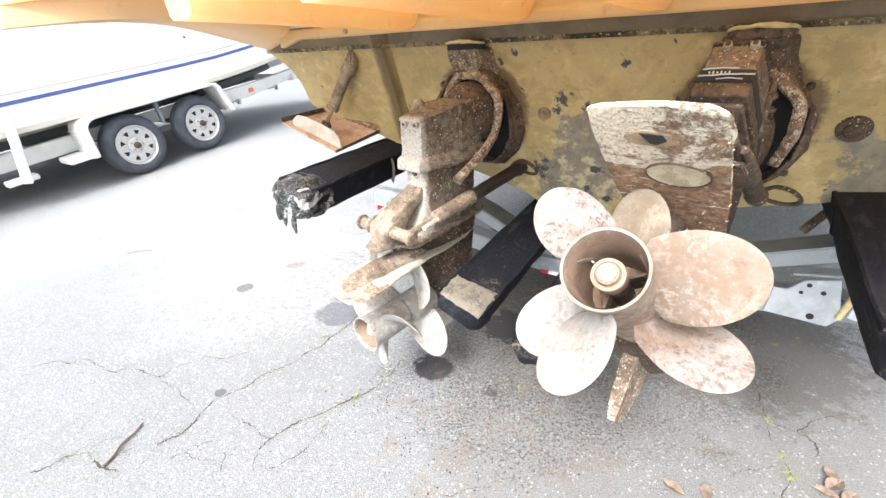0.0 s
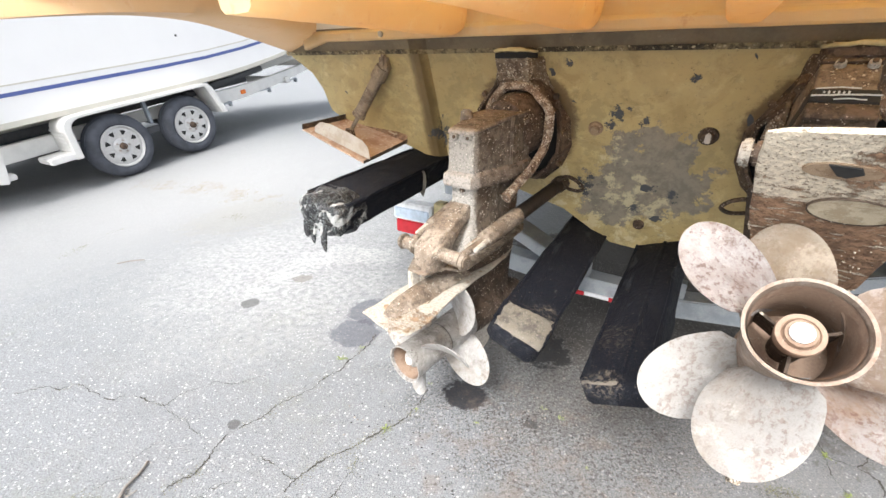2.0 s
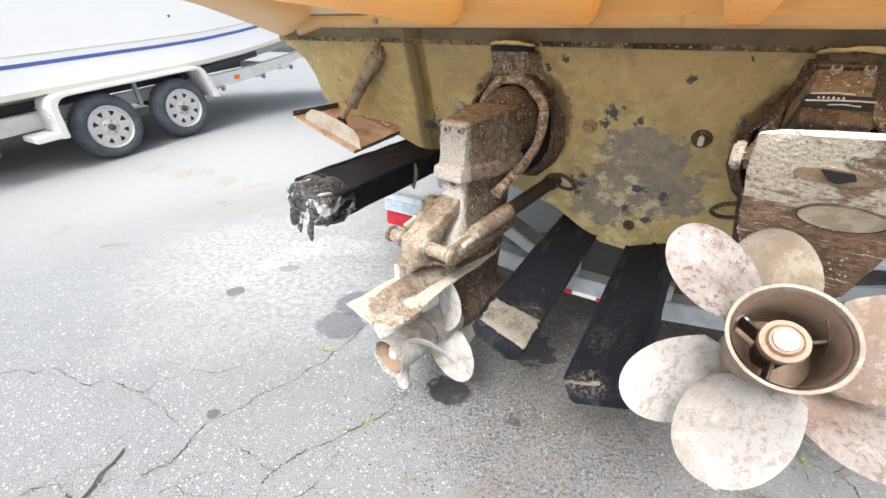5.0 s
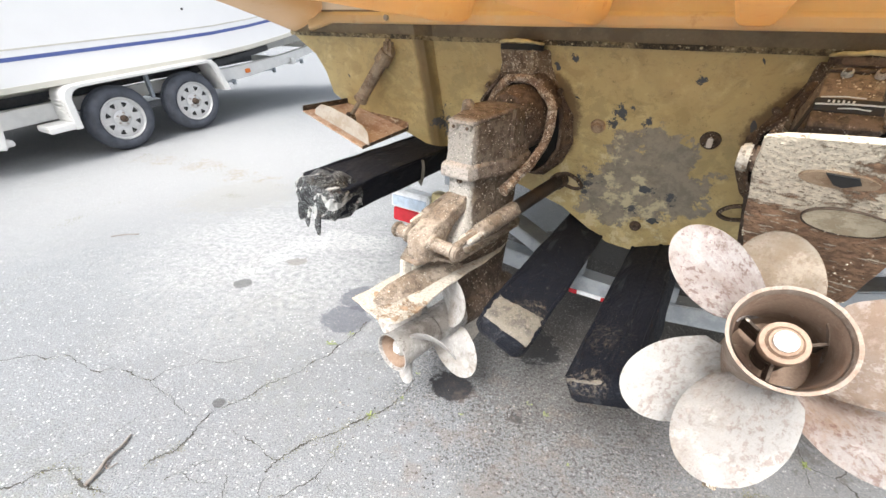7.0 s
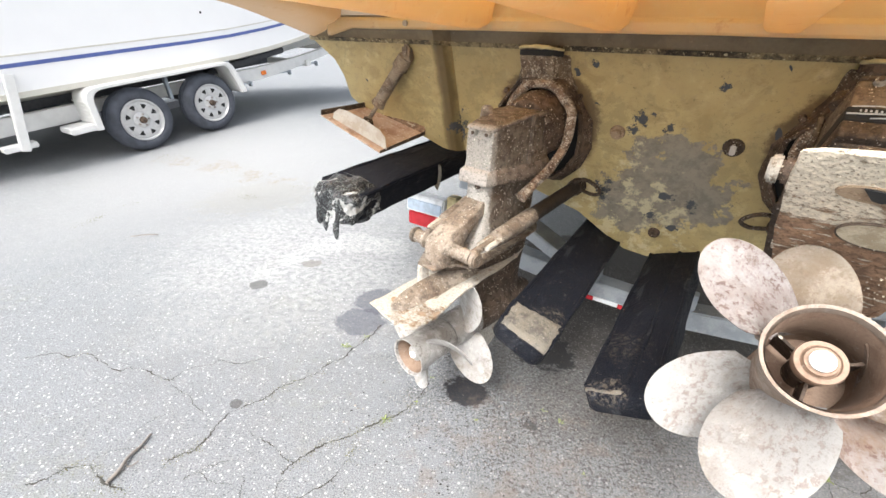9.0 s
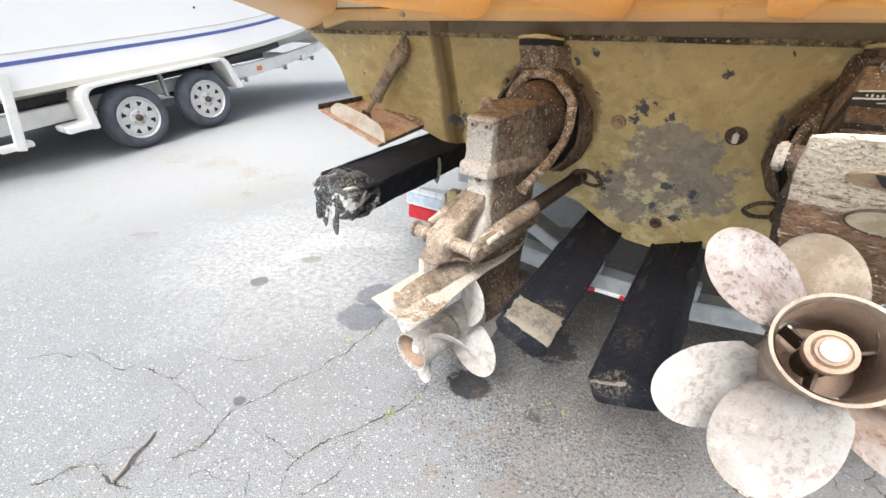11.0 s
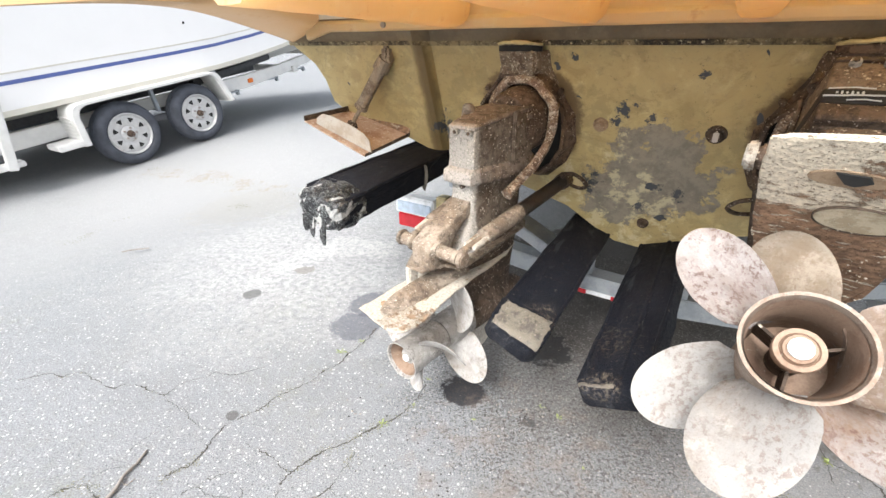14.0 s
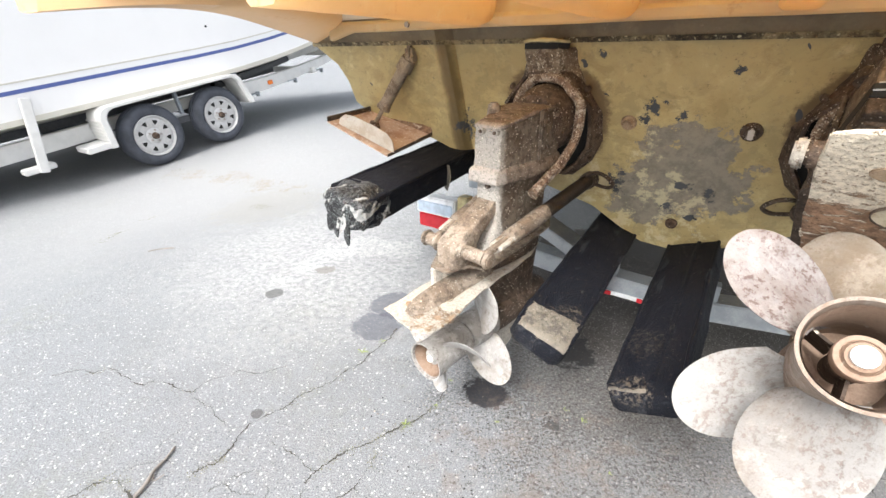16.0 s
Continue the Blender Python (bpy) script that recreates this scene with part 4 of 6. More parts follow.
def build_drive(m, label, crusted, turns, hand):
    """A stern drive about its tilt pivot: y forward, z up, the leg hanging down."""
    drive = thing("stern_drive", m, label, "stern drive", "pair of stern drives")
    # upper gear housing: a narrow flat aft face, plain sides that widen forward, a ridged collar below
    def plan(z, grow, aft=0.0):
        pts = [(-0.038, -0.258 - aft), (0.042, -0.258 - aft), (0.061, -0.13), (0.066, -0.03), (0.048, -0.005), (-0.048, -0.005), (-0.066, -0.03), (-0.059, -0.13)]
        return [(x * grow, -0.1 + (y + 0.1) * grow, z) for x, y in pts]
    def tilt(ring_, dz):
        return [(x, y, z + dz * min(y + 0.258, 0.135)) for x, y, z in ring_]
    b = loft([plan(-0.12, 1.0), plan(-0.07, 1.0), tilt(plan(0.0, 0.985), 0.10), tilt(plan(0.018, 0.965), 0.17)])
    bmesh.ops.bevel(b, geom=list(b.edges), offset=0.0025, segments=1, affect="EDGES")
    bmesh.ops.subdivide_edges(b, edges=[e for e in b.edges if e.calc_length() > 0.03], cuts=4, use_grid_fill=True)
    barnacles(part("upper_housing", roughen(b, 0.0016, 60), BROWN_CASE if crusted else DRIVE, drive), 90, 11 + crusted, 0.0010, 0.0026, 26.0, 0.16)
    b = loft([plan(-0.114, 0.98), plan(-0.113, 1.10), plan(-0.106, 1.115), plan(-0.084, 1.10), plan(-0.080, 1.07), plan(-0.074, 0.99)])
    bmesh.ops.bevel(b, geom=list(b.edges), offset=0.0015, segments=1, affect="EDGES")
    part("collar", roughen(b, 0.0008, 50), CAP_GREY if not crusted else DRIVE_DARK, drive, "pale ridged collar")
    for sx in (-1, 1):
        b = box((0.010, 0.026, 0.125), (sx * 0.0655, -0.112, -0.014), 0.003)
        bmesh.ops.subdivide_edges(b, edges=list(b.edges), cuts=2, use_grid_fill=True)
        part("side_flange", roughen(b, 0.0015, 60), DRIVE, drive)
    b = loft([tilt(plan(0.017, 0.97), 0.17), tilt(plan(0.018, 1.0), 0.17), tilt(plan(0.025, 0.99), 0.18), tilt(plan(0.028, 0.93), 0.18)])
    bmesh.ops.bevel(b, geom=list(b.edges), offset=0.0015, segments=1, affect="EDGES")
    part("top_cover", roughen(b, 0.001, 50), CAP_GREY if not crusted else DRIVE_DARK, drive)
    part("oil_fill_cap", rod((-0.045, -0.17, 0.03), (-0.045, -0.17, 0.064), 0.019, 0.014, 14, None, 0.004), SHOULDER if not crusted else DRIVE_DARK, drive, "round crusted cap", smooth=True)
    bosses = [((x, -0.252, z), (x, -0.264, z)) for x, z in ((-0.012, 0.012), (0.030, 0.012))] + [((0.060, y, z), (0.075, y, z)) for y, z in ((-0.112, 0.020), (-0.112, -0.044), (-0.055, 0.030))]
    for p, q in bosses:
        boss = part("boss", rod(p, q, 0.0085, 0.0075, 12, None, 0.001), DRIVE, drive)
        d = (Vector(q) - Vector(p)).normalized()
        part("bolt", rod(Vector(q) - d * 0.002, Vector(q) + d * 0.003, 0.0045, None, 6), RUST, boss)
    part("drain_plug", rod((0.006, -0.24, -0.122), (0.006, -0.259, -0.122), 0.008, 0.007, 12), RUST, drive)
    if crusted:
        b = loft([plan(-0.080, 1.0), plan(-0.079, 1.09), plan(-0.050, 1.07), plan(-0.047, 0.99)])
        bmesh.ops.bevel(b, geom=list(b.edges), offset=0.002, segments=1, affect="EDGES")
        band = part("trim_band", roughen(b, 0.001, 50), HOLE, drive, "black trim band with dull silver lines")
        for x0, x1, z0, z1, w in ((-0.036, 0.020, -0.053, -0.051, 0.0012), (-0.040, 0.046, -0.068, -0.064, 0.0015), (-0.010, 0.030, -0.074, -0.074, 0.0012)):
            part("silver_line", roughen(tube([(x0, -0.2725, z0), (x0 * 0.5 + x1 * 0.5, -0.2735, (z0 + z1) / 2 + 0.001), (x1, -0.2725, z1)], w, 6), 0.0008, 90), PALE_STEEL, band)
        for k in range(6):
            part("bar", box((0.0030, 0.002, 0.004 + 0.002 * (k % 2)), (-0.024 + 0.0062 * k, -0.2705, -0.0585), 0.0005), PALE_STEEL, band)
    # bell housing behind it
    b = loft([[(r * math.cos(a), y, r * 1.06 * math.sin(a) + 0.004) for a in (2 * math.pi * k / 24 for k in range(24))] for y, r in ((0.07, 0.080), (0.02, 0.086), (-0.01, 0.086), (-0.035, 0.080), (-0.06, 0.066))])
    part("bell_housing", roughen(b, 0.002, 25), RUST, drive, smooth=True)
    # intermediate housing that sweeps aft to the shoulder
    b = loft([oval(0.041, 0.115, -0.137, -0.105, 24, 7.0), oval(0.041, 0.116, -0.138, -0.16, 24, 7.0), oval(0.043, 0.118, -0.142, -0.21, 24, 6.0), oval(0.047, 0.128, -0.155, -0.245, 24, 4.0), oval(0.052, 0.140, -0.165, -0.272, 24, 3.5), oval(0.055, 0.148, -0.17, -0.292, 24, 3.5)])
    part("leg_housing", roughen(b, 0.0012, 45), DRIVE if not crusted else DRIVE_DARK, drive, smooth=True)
    b = loft([oval(0.030, 0.035, -0.225, -0.160, 24, 5.0), oval(0.031, 0.045, -0.262, -0.182, 24, 5.0), oval(0.033, 0.05, -0.315, -0.205, 24, 5.0), oval(0.036, 0.052, -0.352, -0.228, 24, 4.5), oval(0.037, 0.046, -0.368, -0.25, 24, 4.5), oval(0.034, 0.05, -0.365, -0.292, 24, 4.5)])
    part("shoulder", roughen(b, 0.0012, 45), SHOULDER if not crusted else DRIVE_DARK, drive, smooth=True)
    # anchor pin
    pin_l, pin_r, pin_z = (-0.092, 0.045, -0.270) if crusted else (-0.080, 0.108, -0.244)
    b = rod((pin_l, -0.388, pin_z), (pin_r, -0.388, pin_z), 0.0175, None, 16, None, 0.004)
    part("anchor_pin", roughen(b, 0.001, 60), RUST if crusted else SHOULDER, drive, smooth=True)
    for x0, x1 in ((pin_l, pin_l - 0.014), (pin_r, pin_r + 0.014)):
        part("pin_cap", rod((x0, -0.388, pin_z), (x1, -0.388, pin_z), 0.0225, 0.018, 16, None, 0.003), PLATE_CRUST if crusted else SHOULDER, drive, smooth=True)
    for side in (-1, 1):
        part("pin_lug", rod((side * 0.034, -0.388, pin_z), (side * 0.050, -0.388, pin_z), 0.024, 0.022, 16, None, 0.003), DRIVE_DARK if crusted else SHOULDER, drive, smooth=True)
    # splash plate
    part("splash_plate", prism([(-0.035, -0.43), (0.020, -0.43), (0.038, -0.365), (0.078, -0.358), (0.085, -0.335), (0.072, -0.14), (0.062, -0.03), (0.04, 0.01), (-0.04, 0.01), (-0.062, -0.03), (-0.072, -0.14), (-0.085, -0.335), (-0.07, -0.37)], "z", -0.298, -0.291, 0.002), SHOULDER if not crusted else DRIVE_DARK, drive)
    # lower unit
    def leg(z, w, aft, fore):
        out = []
        for k in range(20):
            a = 2 * math.pi * k / 20
            y = (aft + fore) / 2 + (fore - aft) / 2 * math.sin(a)
            out.append((w * math.copysign(abs(math.cos(a)) ** 0.9, math.cos(a)) * (0.75 + 0.25 * math.sin(a)), y, z))
        return out
    b = loft([leg(-0.29, 0.062, -0.37, 0.005), leg(-0.33, 0.055, -0.36, 0.0), leg(-0.40, 0.042, -0.30, -0.012), leg(-0.46, 0.038, -0.275, -0.02), leg(-0.50, 0.045, -0.27, -0.02), leg(-0.535, 0.05, -0.265, -0.02)])
    barnacles(part("lower_housing", roughen(b, 0.001, 30), DRIVE_DARK, drive, "dark fouled lower unit", smooth=True), 340, 21 + crusted, 0.0012, 0.0030, 20.0, 0.08)
    n = 24
    b = loft([[(r * math.cos(2 * math.pi * k / n), y, -0.535 + r * math.sin(2 * math.pi * k / n)) for k in range(n)] for y, r in ((0.055, 0.004), (0.045, 0.018), (0.02, 0.034), (-0.03, 0.048), (-0.10, 0.054), (-0.20, 0.053), (-0.244, 0.050))])
    part("gearcase", b, DRIVE_DARK, drive, smooth=True)
    b = loft([[(w, aft, z), (w, fore, z), (-w, fore, z), (-w, aft, z)] for w, aft, fore, z in ((0.012, -0.225, -0.05, -0.57), (0.011, -0.222, -0.09, -0.63), (0.009, -0.215, -0.125, -0.675), (0.006, -0.205, -0.150, -0.694))])
    bmesh.ops.subdivide_edges(b, edges=list(b.edges), cuts=3, use_grid_fill=True)
    roughen(b, 0.002, 50)
    barnacles(part("skeg", b, STEM if crusted else PLATE_CRUST, drive, "barnacled skeg"), 260, 31 + crusted, 0.0007, 0.0019, 14.0, -0.3)
    # anti-ventilation plate
    dx = 0.0 if crusted else 0.016
    out = [(-0.078 + dx, -0.563), (-0.03 + dx, -0.572), (0.03 + dx, -0.575), (0.058 + dx, -0.572), (0.071 + dx, -0.560), (0.077 + dx, -0.535), (0.076 + dx, -0.50), (0.067 + 0.012 * crusted, -0.36), (0.060 + 0.016 * crusted, -0.22), (0.05, -0.10), (0.025, -0.02), (-0.025, -0.02), (-0.05, -0.10), (-0.060, -0.22), (-0.069, -0.36), (-0.078 + dx, -0.50)]
    b = prism(out, "z", -0.366, -0.361, 0.0015)
    bmesh.ops.subdivide_edges(b, edges=list(b.edges), cuts=2, use_grid_fill=True)
    plate = part("ventilation_plate", roughen(roughen(b, 0.003, 55), 0.002, 140), CRUST if crusted else PLATE_CRUST, drive, "barnacle-crusted anti-ventilation plate")
    barnacles(plate, 700 if crusted else 420, 41 + crusted, 0.0008, 0.0022, 18.0, 0.05)
    side = 1 if crusted else 0
    ov = [(0.018 * side + 0.040 * math.cos(a), -0.436 + 0.028 * math.sin(a)) for a in (2 * math.pi * k / 28 for k in range(28))]
    part("anode_rim", ring(ov, [(0.018 * side + (x - 0.018 * side) * 0.97, -0.436 + (y + 0.436) * 0.96) for x, y in ov], "z", -0.3705, -0.36), DRIVE_DARK, plate)
    part("anode", prism([(0.018 * side + (x - 0.018 * side) * 0.96, -0.436 + (y + 0.436) * 0.95) for x, y in ov], "z", -0.3695, -0.36), ANODE, plate, "round tan anode")
    part("socket_scar", prism([(0.032 * math.cos(a) - 0.008, -0.512 + 0.014 * math.sin(a)) for a in (2 * math.pi * k / 24 for k in range(24))], "z", -0.3685, -0.36), TAN_SCAR, plate, "bare tan oval")
    part("bolt_socket", prism([(-0.020, -0.524), (0.006, -0.522), (0.010, -0.512), (-0.002, -0.503), (-0.010, -0.506)], "z", -0.3700, -0.36), HOLE, plate)
    # ridge along the top of the plate
    b = loft([oval(0.036, 0.170, -0.375, -0.360, 32), oval(0.030, 0.162, -0.372, -0.348, 32), oval(0.021, 0.15, -0.365, -0.337, 32), oval(0.011, 0.135, -0.355, -0.330, 32)])
    barnacles(part("plate_ridge", roughen(b, 0.002, 50), SHOULDER if not crusted else DRIVE_DARK, drive, smooth=True), 160, 81 + crusted, 0.0012, 0.0030, 18.0, 0.05)
    if not crusted:
        b = box((0.016, 0.030, 0.062), (-0.026, -0.418, -0.328), 0.003)
        bmesh.ops.subdivide_edges(b, edges=list(b.edges), cuts=2, use_grid_fill=True)
        part("tail_web", roughen(b, 0.002, 60), PLATE_CRUST, drive, "whitened web under the shoulder")
    build_propeller(drive, True, turns[0], hand, not crusted)
    build_propeller(drive, False, turns[1], -hand, not crusted)
    return drive


STEER = -9.0
PIVOT_PORT, PIVOT_STAR = (-0.231, -0.12, 0.85), (0.462, -0.115, 0.85)
PORT = BOAT @ pose(*PIVOT_PORT, 0, 0, STEER) @ pose(0, 0, 0, 2.5, 0, 0)
STAR = BOAT @ pose(0.446, -0.102, 0.828, -43.4, -0.4, -6.1)
build_drive(PORT, "brown fouled stern drive hanging down, twin propellers, steered aside", False, (25, 62), -1)
build_drive(STAR, "barnacle-crusted stern drive tilted up, twin propellers facing out", True, (21, 98), -1)


def build_gimbal(px, tilted):
    """The fixed housing on the transom: a flared casting round an eight-sided opening, with a stem above."""
    g = thing("gimbal_housing", BOAT @ pose(px, 0, 0), "rusty cast gimbal housing bolted to the transom", "drive mount", "pair of gimbal housings")
    def outline(half, off, grow=1.0):
        pts = half + [(-x, z) for x, z in half[::-1]]
        return [(x * grow, stern_y(0.83 + (z - 0.83) * grow) - off, 0.83 + (z - 0.83) * grow) for x, z in pts]
    foot = [(0.055, 1.005), (0.082, 0.962), (0.112, 0.918), (0.143, 0.868), (0.147, 0.79), (0.118, 0.724), (0.06, 0.668)]
    hole = [(0.040, 0.966), (0.078, 0.928), (0.118, 0.885), (0.120, 0.82), (0.113, 0.774), (0.084, 0.724), (0.045, 0.69)]
    b = loft([outline(foot, -0.004, 1.0), outline(foot, 0.006, 1.0), outline(foot, 0.014, 0.975), outline(hole, 0.052, 1.09), outline(hole, 0.060, 1.075), outline(hole, 0.062, 1.02), outline(hole, 0.056, 1.0), outline(hole, 0.012, 0.97)], cap=False)
    bmesh.ops.subdivide_edges(b, edges=list(b.edges), cuts=2, use_grid_fill=True)
    barnacles(part("flared_casting", roughen(roughen(b, 0.0022, 28, px), 0.0012, 90), RUST, g, "rust-brown flared casting with a crusted lip"), 70, 71 + tilted, 0.0010, 0.0022, 24.0, 0.18)
    part("dark_opening", loft([outline(hole, 0.013, 0.985), outline(hole, 0.006, 0.985)]), HOLE, g)
    for x, z in ((0.118, 0.835), (-0.118, 0.835), (0.098, 0.935), (-0.098, 0.935), (0.104, 0.735)):
        c = Vector((x * 1.12, stern_y(z) - 0.022, z))
        part("flange_bolt", rod(c, c + Vector((0, -0.014, -0.004)), 0.0085, 0.007, 8, None, 0.0015), RUST, g)
    def stem(z, front, half, back):
        y = stern_y(z)
        return [(-half, y - front, z), (half, y - front, z), (half + 0.006, y - front + 0.012, z), (back, y + 0.004, z), (-back, y + 0.004, z), (-half - 0.006, y - front + 0.012, z)]
    b = loft([stem(0.948, 0.058, 0.045, 0.100), stem(0.972, 0.061, 0.044, 0.086), stem(0.995, 0.063, 0.045, 0.076), stem(1.026, 0.065, 0.046, 0.072), stem(1.033, 0.060, 0.042, 0.068)])
    bmesh.ops.subdivide_edges(b, edges=list(b.edges), cuts=3, use_grid_fill=True)
    barnacles(part("top_stem", roughen(b, 0.0016, 45, px), STEM if not tilted else DRIVE_DARK, g, "barnacle-speckled stem"), 200 if not tilted else 60, 51 + tilted, 0.0010, 0.0024, 20.0, -0.1)
    b = loft([[(0.060 * math.cos(a), -0.118 + 0.040 * math.sin(a), z) for a in (2 * math.pi * k / 24 for k in range(24))] for z in (1.029, 1.032, 1.043)])
    part("stem_cap", roughen(b, 0.001, 40), HOLE if not tilted else RUST, g, "dark cap under the sealant")
    b = tube([(-0.060, -0.118, 1.045), (-0.048, -0.146, 1.047), (-0.02, -0.159, 1.049), (0.015, -0.160, 1.050), (0.045, -0.148, 1.047), (0.060, -0.118, 1.045)], [0.003, 0.0045, 0.004, 0.006, 0.004, 0.003], 8)
    part("cap_lip", roughen(b, 0.002, 50, px), CREAM_TAPE, g, "yellowed sealant lip", None, True)
    return g


build_gimbal(-0.243, False)
build_gimbal(0.462, True)


def build_ring(m, arms):
    """An eight-sided forged bar in the gimbal's opening; arms: its lower ends reach aft beside the leg."""
    r = thing("steering_ring", m, "barnacle-flecked rusty steering ring round the drive", "steering ring", "pair of steering rings")
    low_l = [(-0.074, -0.148, -0.165), (-0.080, -0.10, -0.135), (-0.086, -0.04, -0.09)]
    low_r = [(0.096, -0.006, -0.058), (0.089, -0.05, -0.102), (0.080, -0.10, -0.135), (0.075, -0.150, -0.165)]
    top = [(-0.100, 0.012, -0.02), (-0.099, 0.010, 0.046), (-0.070, 0.004, 0.080), (-0.036, 0.0, 0.108), (0.036, 0.0, 0.108), (0.070, 0.004, 0.080), (0.098, 0.010, 0.046), (0.100, 0.010, -0.015)]
    path = (low_l + top + low_r) if arms else ([(-0.08, 0.02, -0.08)] + top + [(0.08, 0.02, -0.08)])
    n = len(path)
    b = tube(path, [0.013 + 0.003 * (k in (0, n - 1)) for k in range(n)] if arms else 0.012, 8, None, 1.0, 2)
    barnacles(part("bar", roughen(roughen(b, 0.002, 30), 0.0015, 110), RING_BAR, r, smooth=True), 200, 61 + arms, 0.0009, 0.0022, 26.0, 0.0)
    return r


build_ring(BOAT @ pose(*PIVOT_PORT, 0, 0, STEER), True)
build_ring(BOAT @ pose(*PIVOT_STAR, 0, 0, STEER), False)


SOOT = weathered("sooty_fouled_steel", (0.040, 0.030, 0.024), (0.022, 0.017, 0.014), (0.30, 0.26, 0.21), 16.0, 0.45, 0.6, 0.68, 0.6, 0.0, 0.002)


def build_rams(px, m_drive, tilted):
    """Hydraulic trim rams from the gimbal to the drive's anchor pin."""
    inv = BOAT.inverted()
    for s in (-1, 1):
        tip = inv @ (m_drive @ Vector((-0.060 if s < 0 else 0.055, -0.380, -0.270) if tilted else (-0.064 if s < 0 else 0.092, -0.388, -0.244)))
        root = Vector((px + s * (0.07 if tilted else 0.115), 0.03, 0.66))
        d = (tip - root)
        L = d.length
        d.normalize()
        t = thing("trim_ram", BOAT, "rusty hydraulic trim ram beside the stern drive", "trim ram", "trim rams")
        b = rod(root, root + d * L * 0.52, 0.021, 0.021, 16)
        part("cylinder", roughen(b, 0.001, 40), SOOT if not tilted else DRIVE_DARK, t, smooth=True)
        b = rod(root + d * L * 0.48, root + d * L * 0.80, 0.0235, 0.0205, 16, None, 0.003)
        part("end_gland", roughen(b, 0.0015, 50), RUST if tilted else SHOULDER, t, "crusted gland", smooth=True)
        side = d.cross(Vector((0, 0, 1))).normalized() * 0.013
        for f in (-1, 1):
            part("fork", rod(root + d * L * 0.78 + side * f, root + d * L * 0.90 + side * f, 0.0085, 0.0065, 10, None, 0.002), RUST if tilted else PLATE_CRUST, t, "pale fork arm", smooth=True)
        part("piston_rod", rod(root + d * L * 0.78, tip, 0.0095, 0.0095, 12), RUST if tilted else SHOULDER, t)
        b = rod(root - d * 0.02, root + d * 0.012, 0.026, 0.026, 12)
        part("root_eye", b, DRIVE_DARK, t)
        hose = tube([root + Vector((0.0, -0.02, 0.015)), root + Vector((0.03, -0.05, 0.04)), root + Vector((0.065, -0.06, 0.035)), root + Vector((0.085, -0.045, 0.01)), root + Vector((0.06, -0.02, -0.008)), root + Vector((0.01, 0.0, -0.005))] if s > 0 else
                    [root + Vector((0.0, -0.02, 0.015)), root + Vector((-0.03, -0.05, 0.04)), root + Vector((-0.065, -0.06, 0.035)), root + Vector((-0.085, -0.045, 0.01)), root + Vector((-0.06, -0.02, -0.008)), root + Vector((-0.01, 0.0, -0.005))], 0.0055, 8)
        part("hose", hose, DRIVE_DARK, t, "looped hydraulic hose", smooth=True)


build_rams(-0.243, PORT, False)
build_rams(0.470, STAR, True)

# ---- the trailer under the boat ----


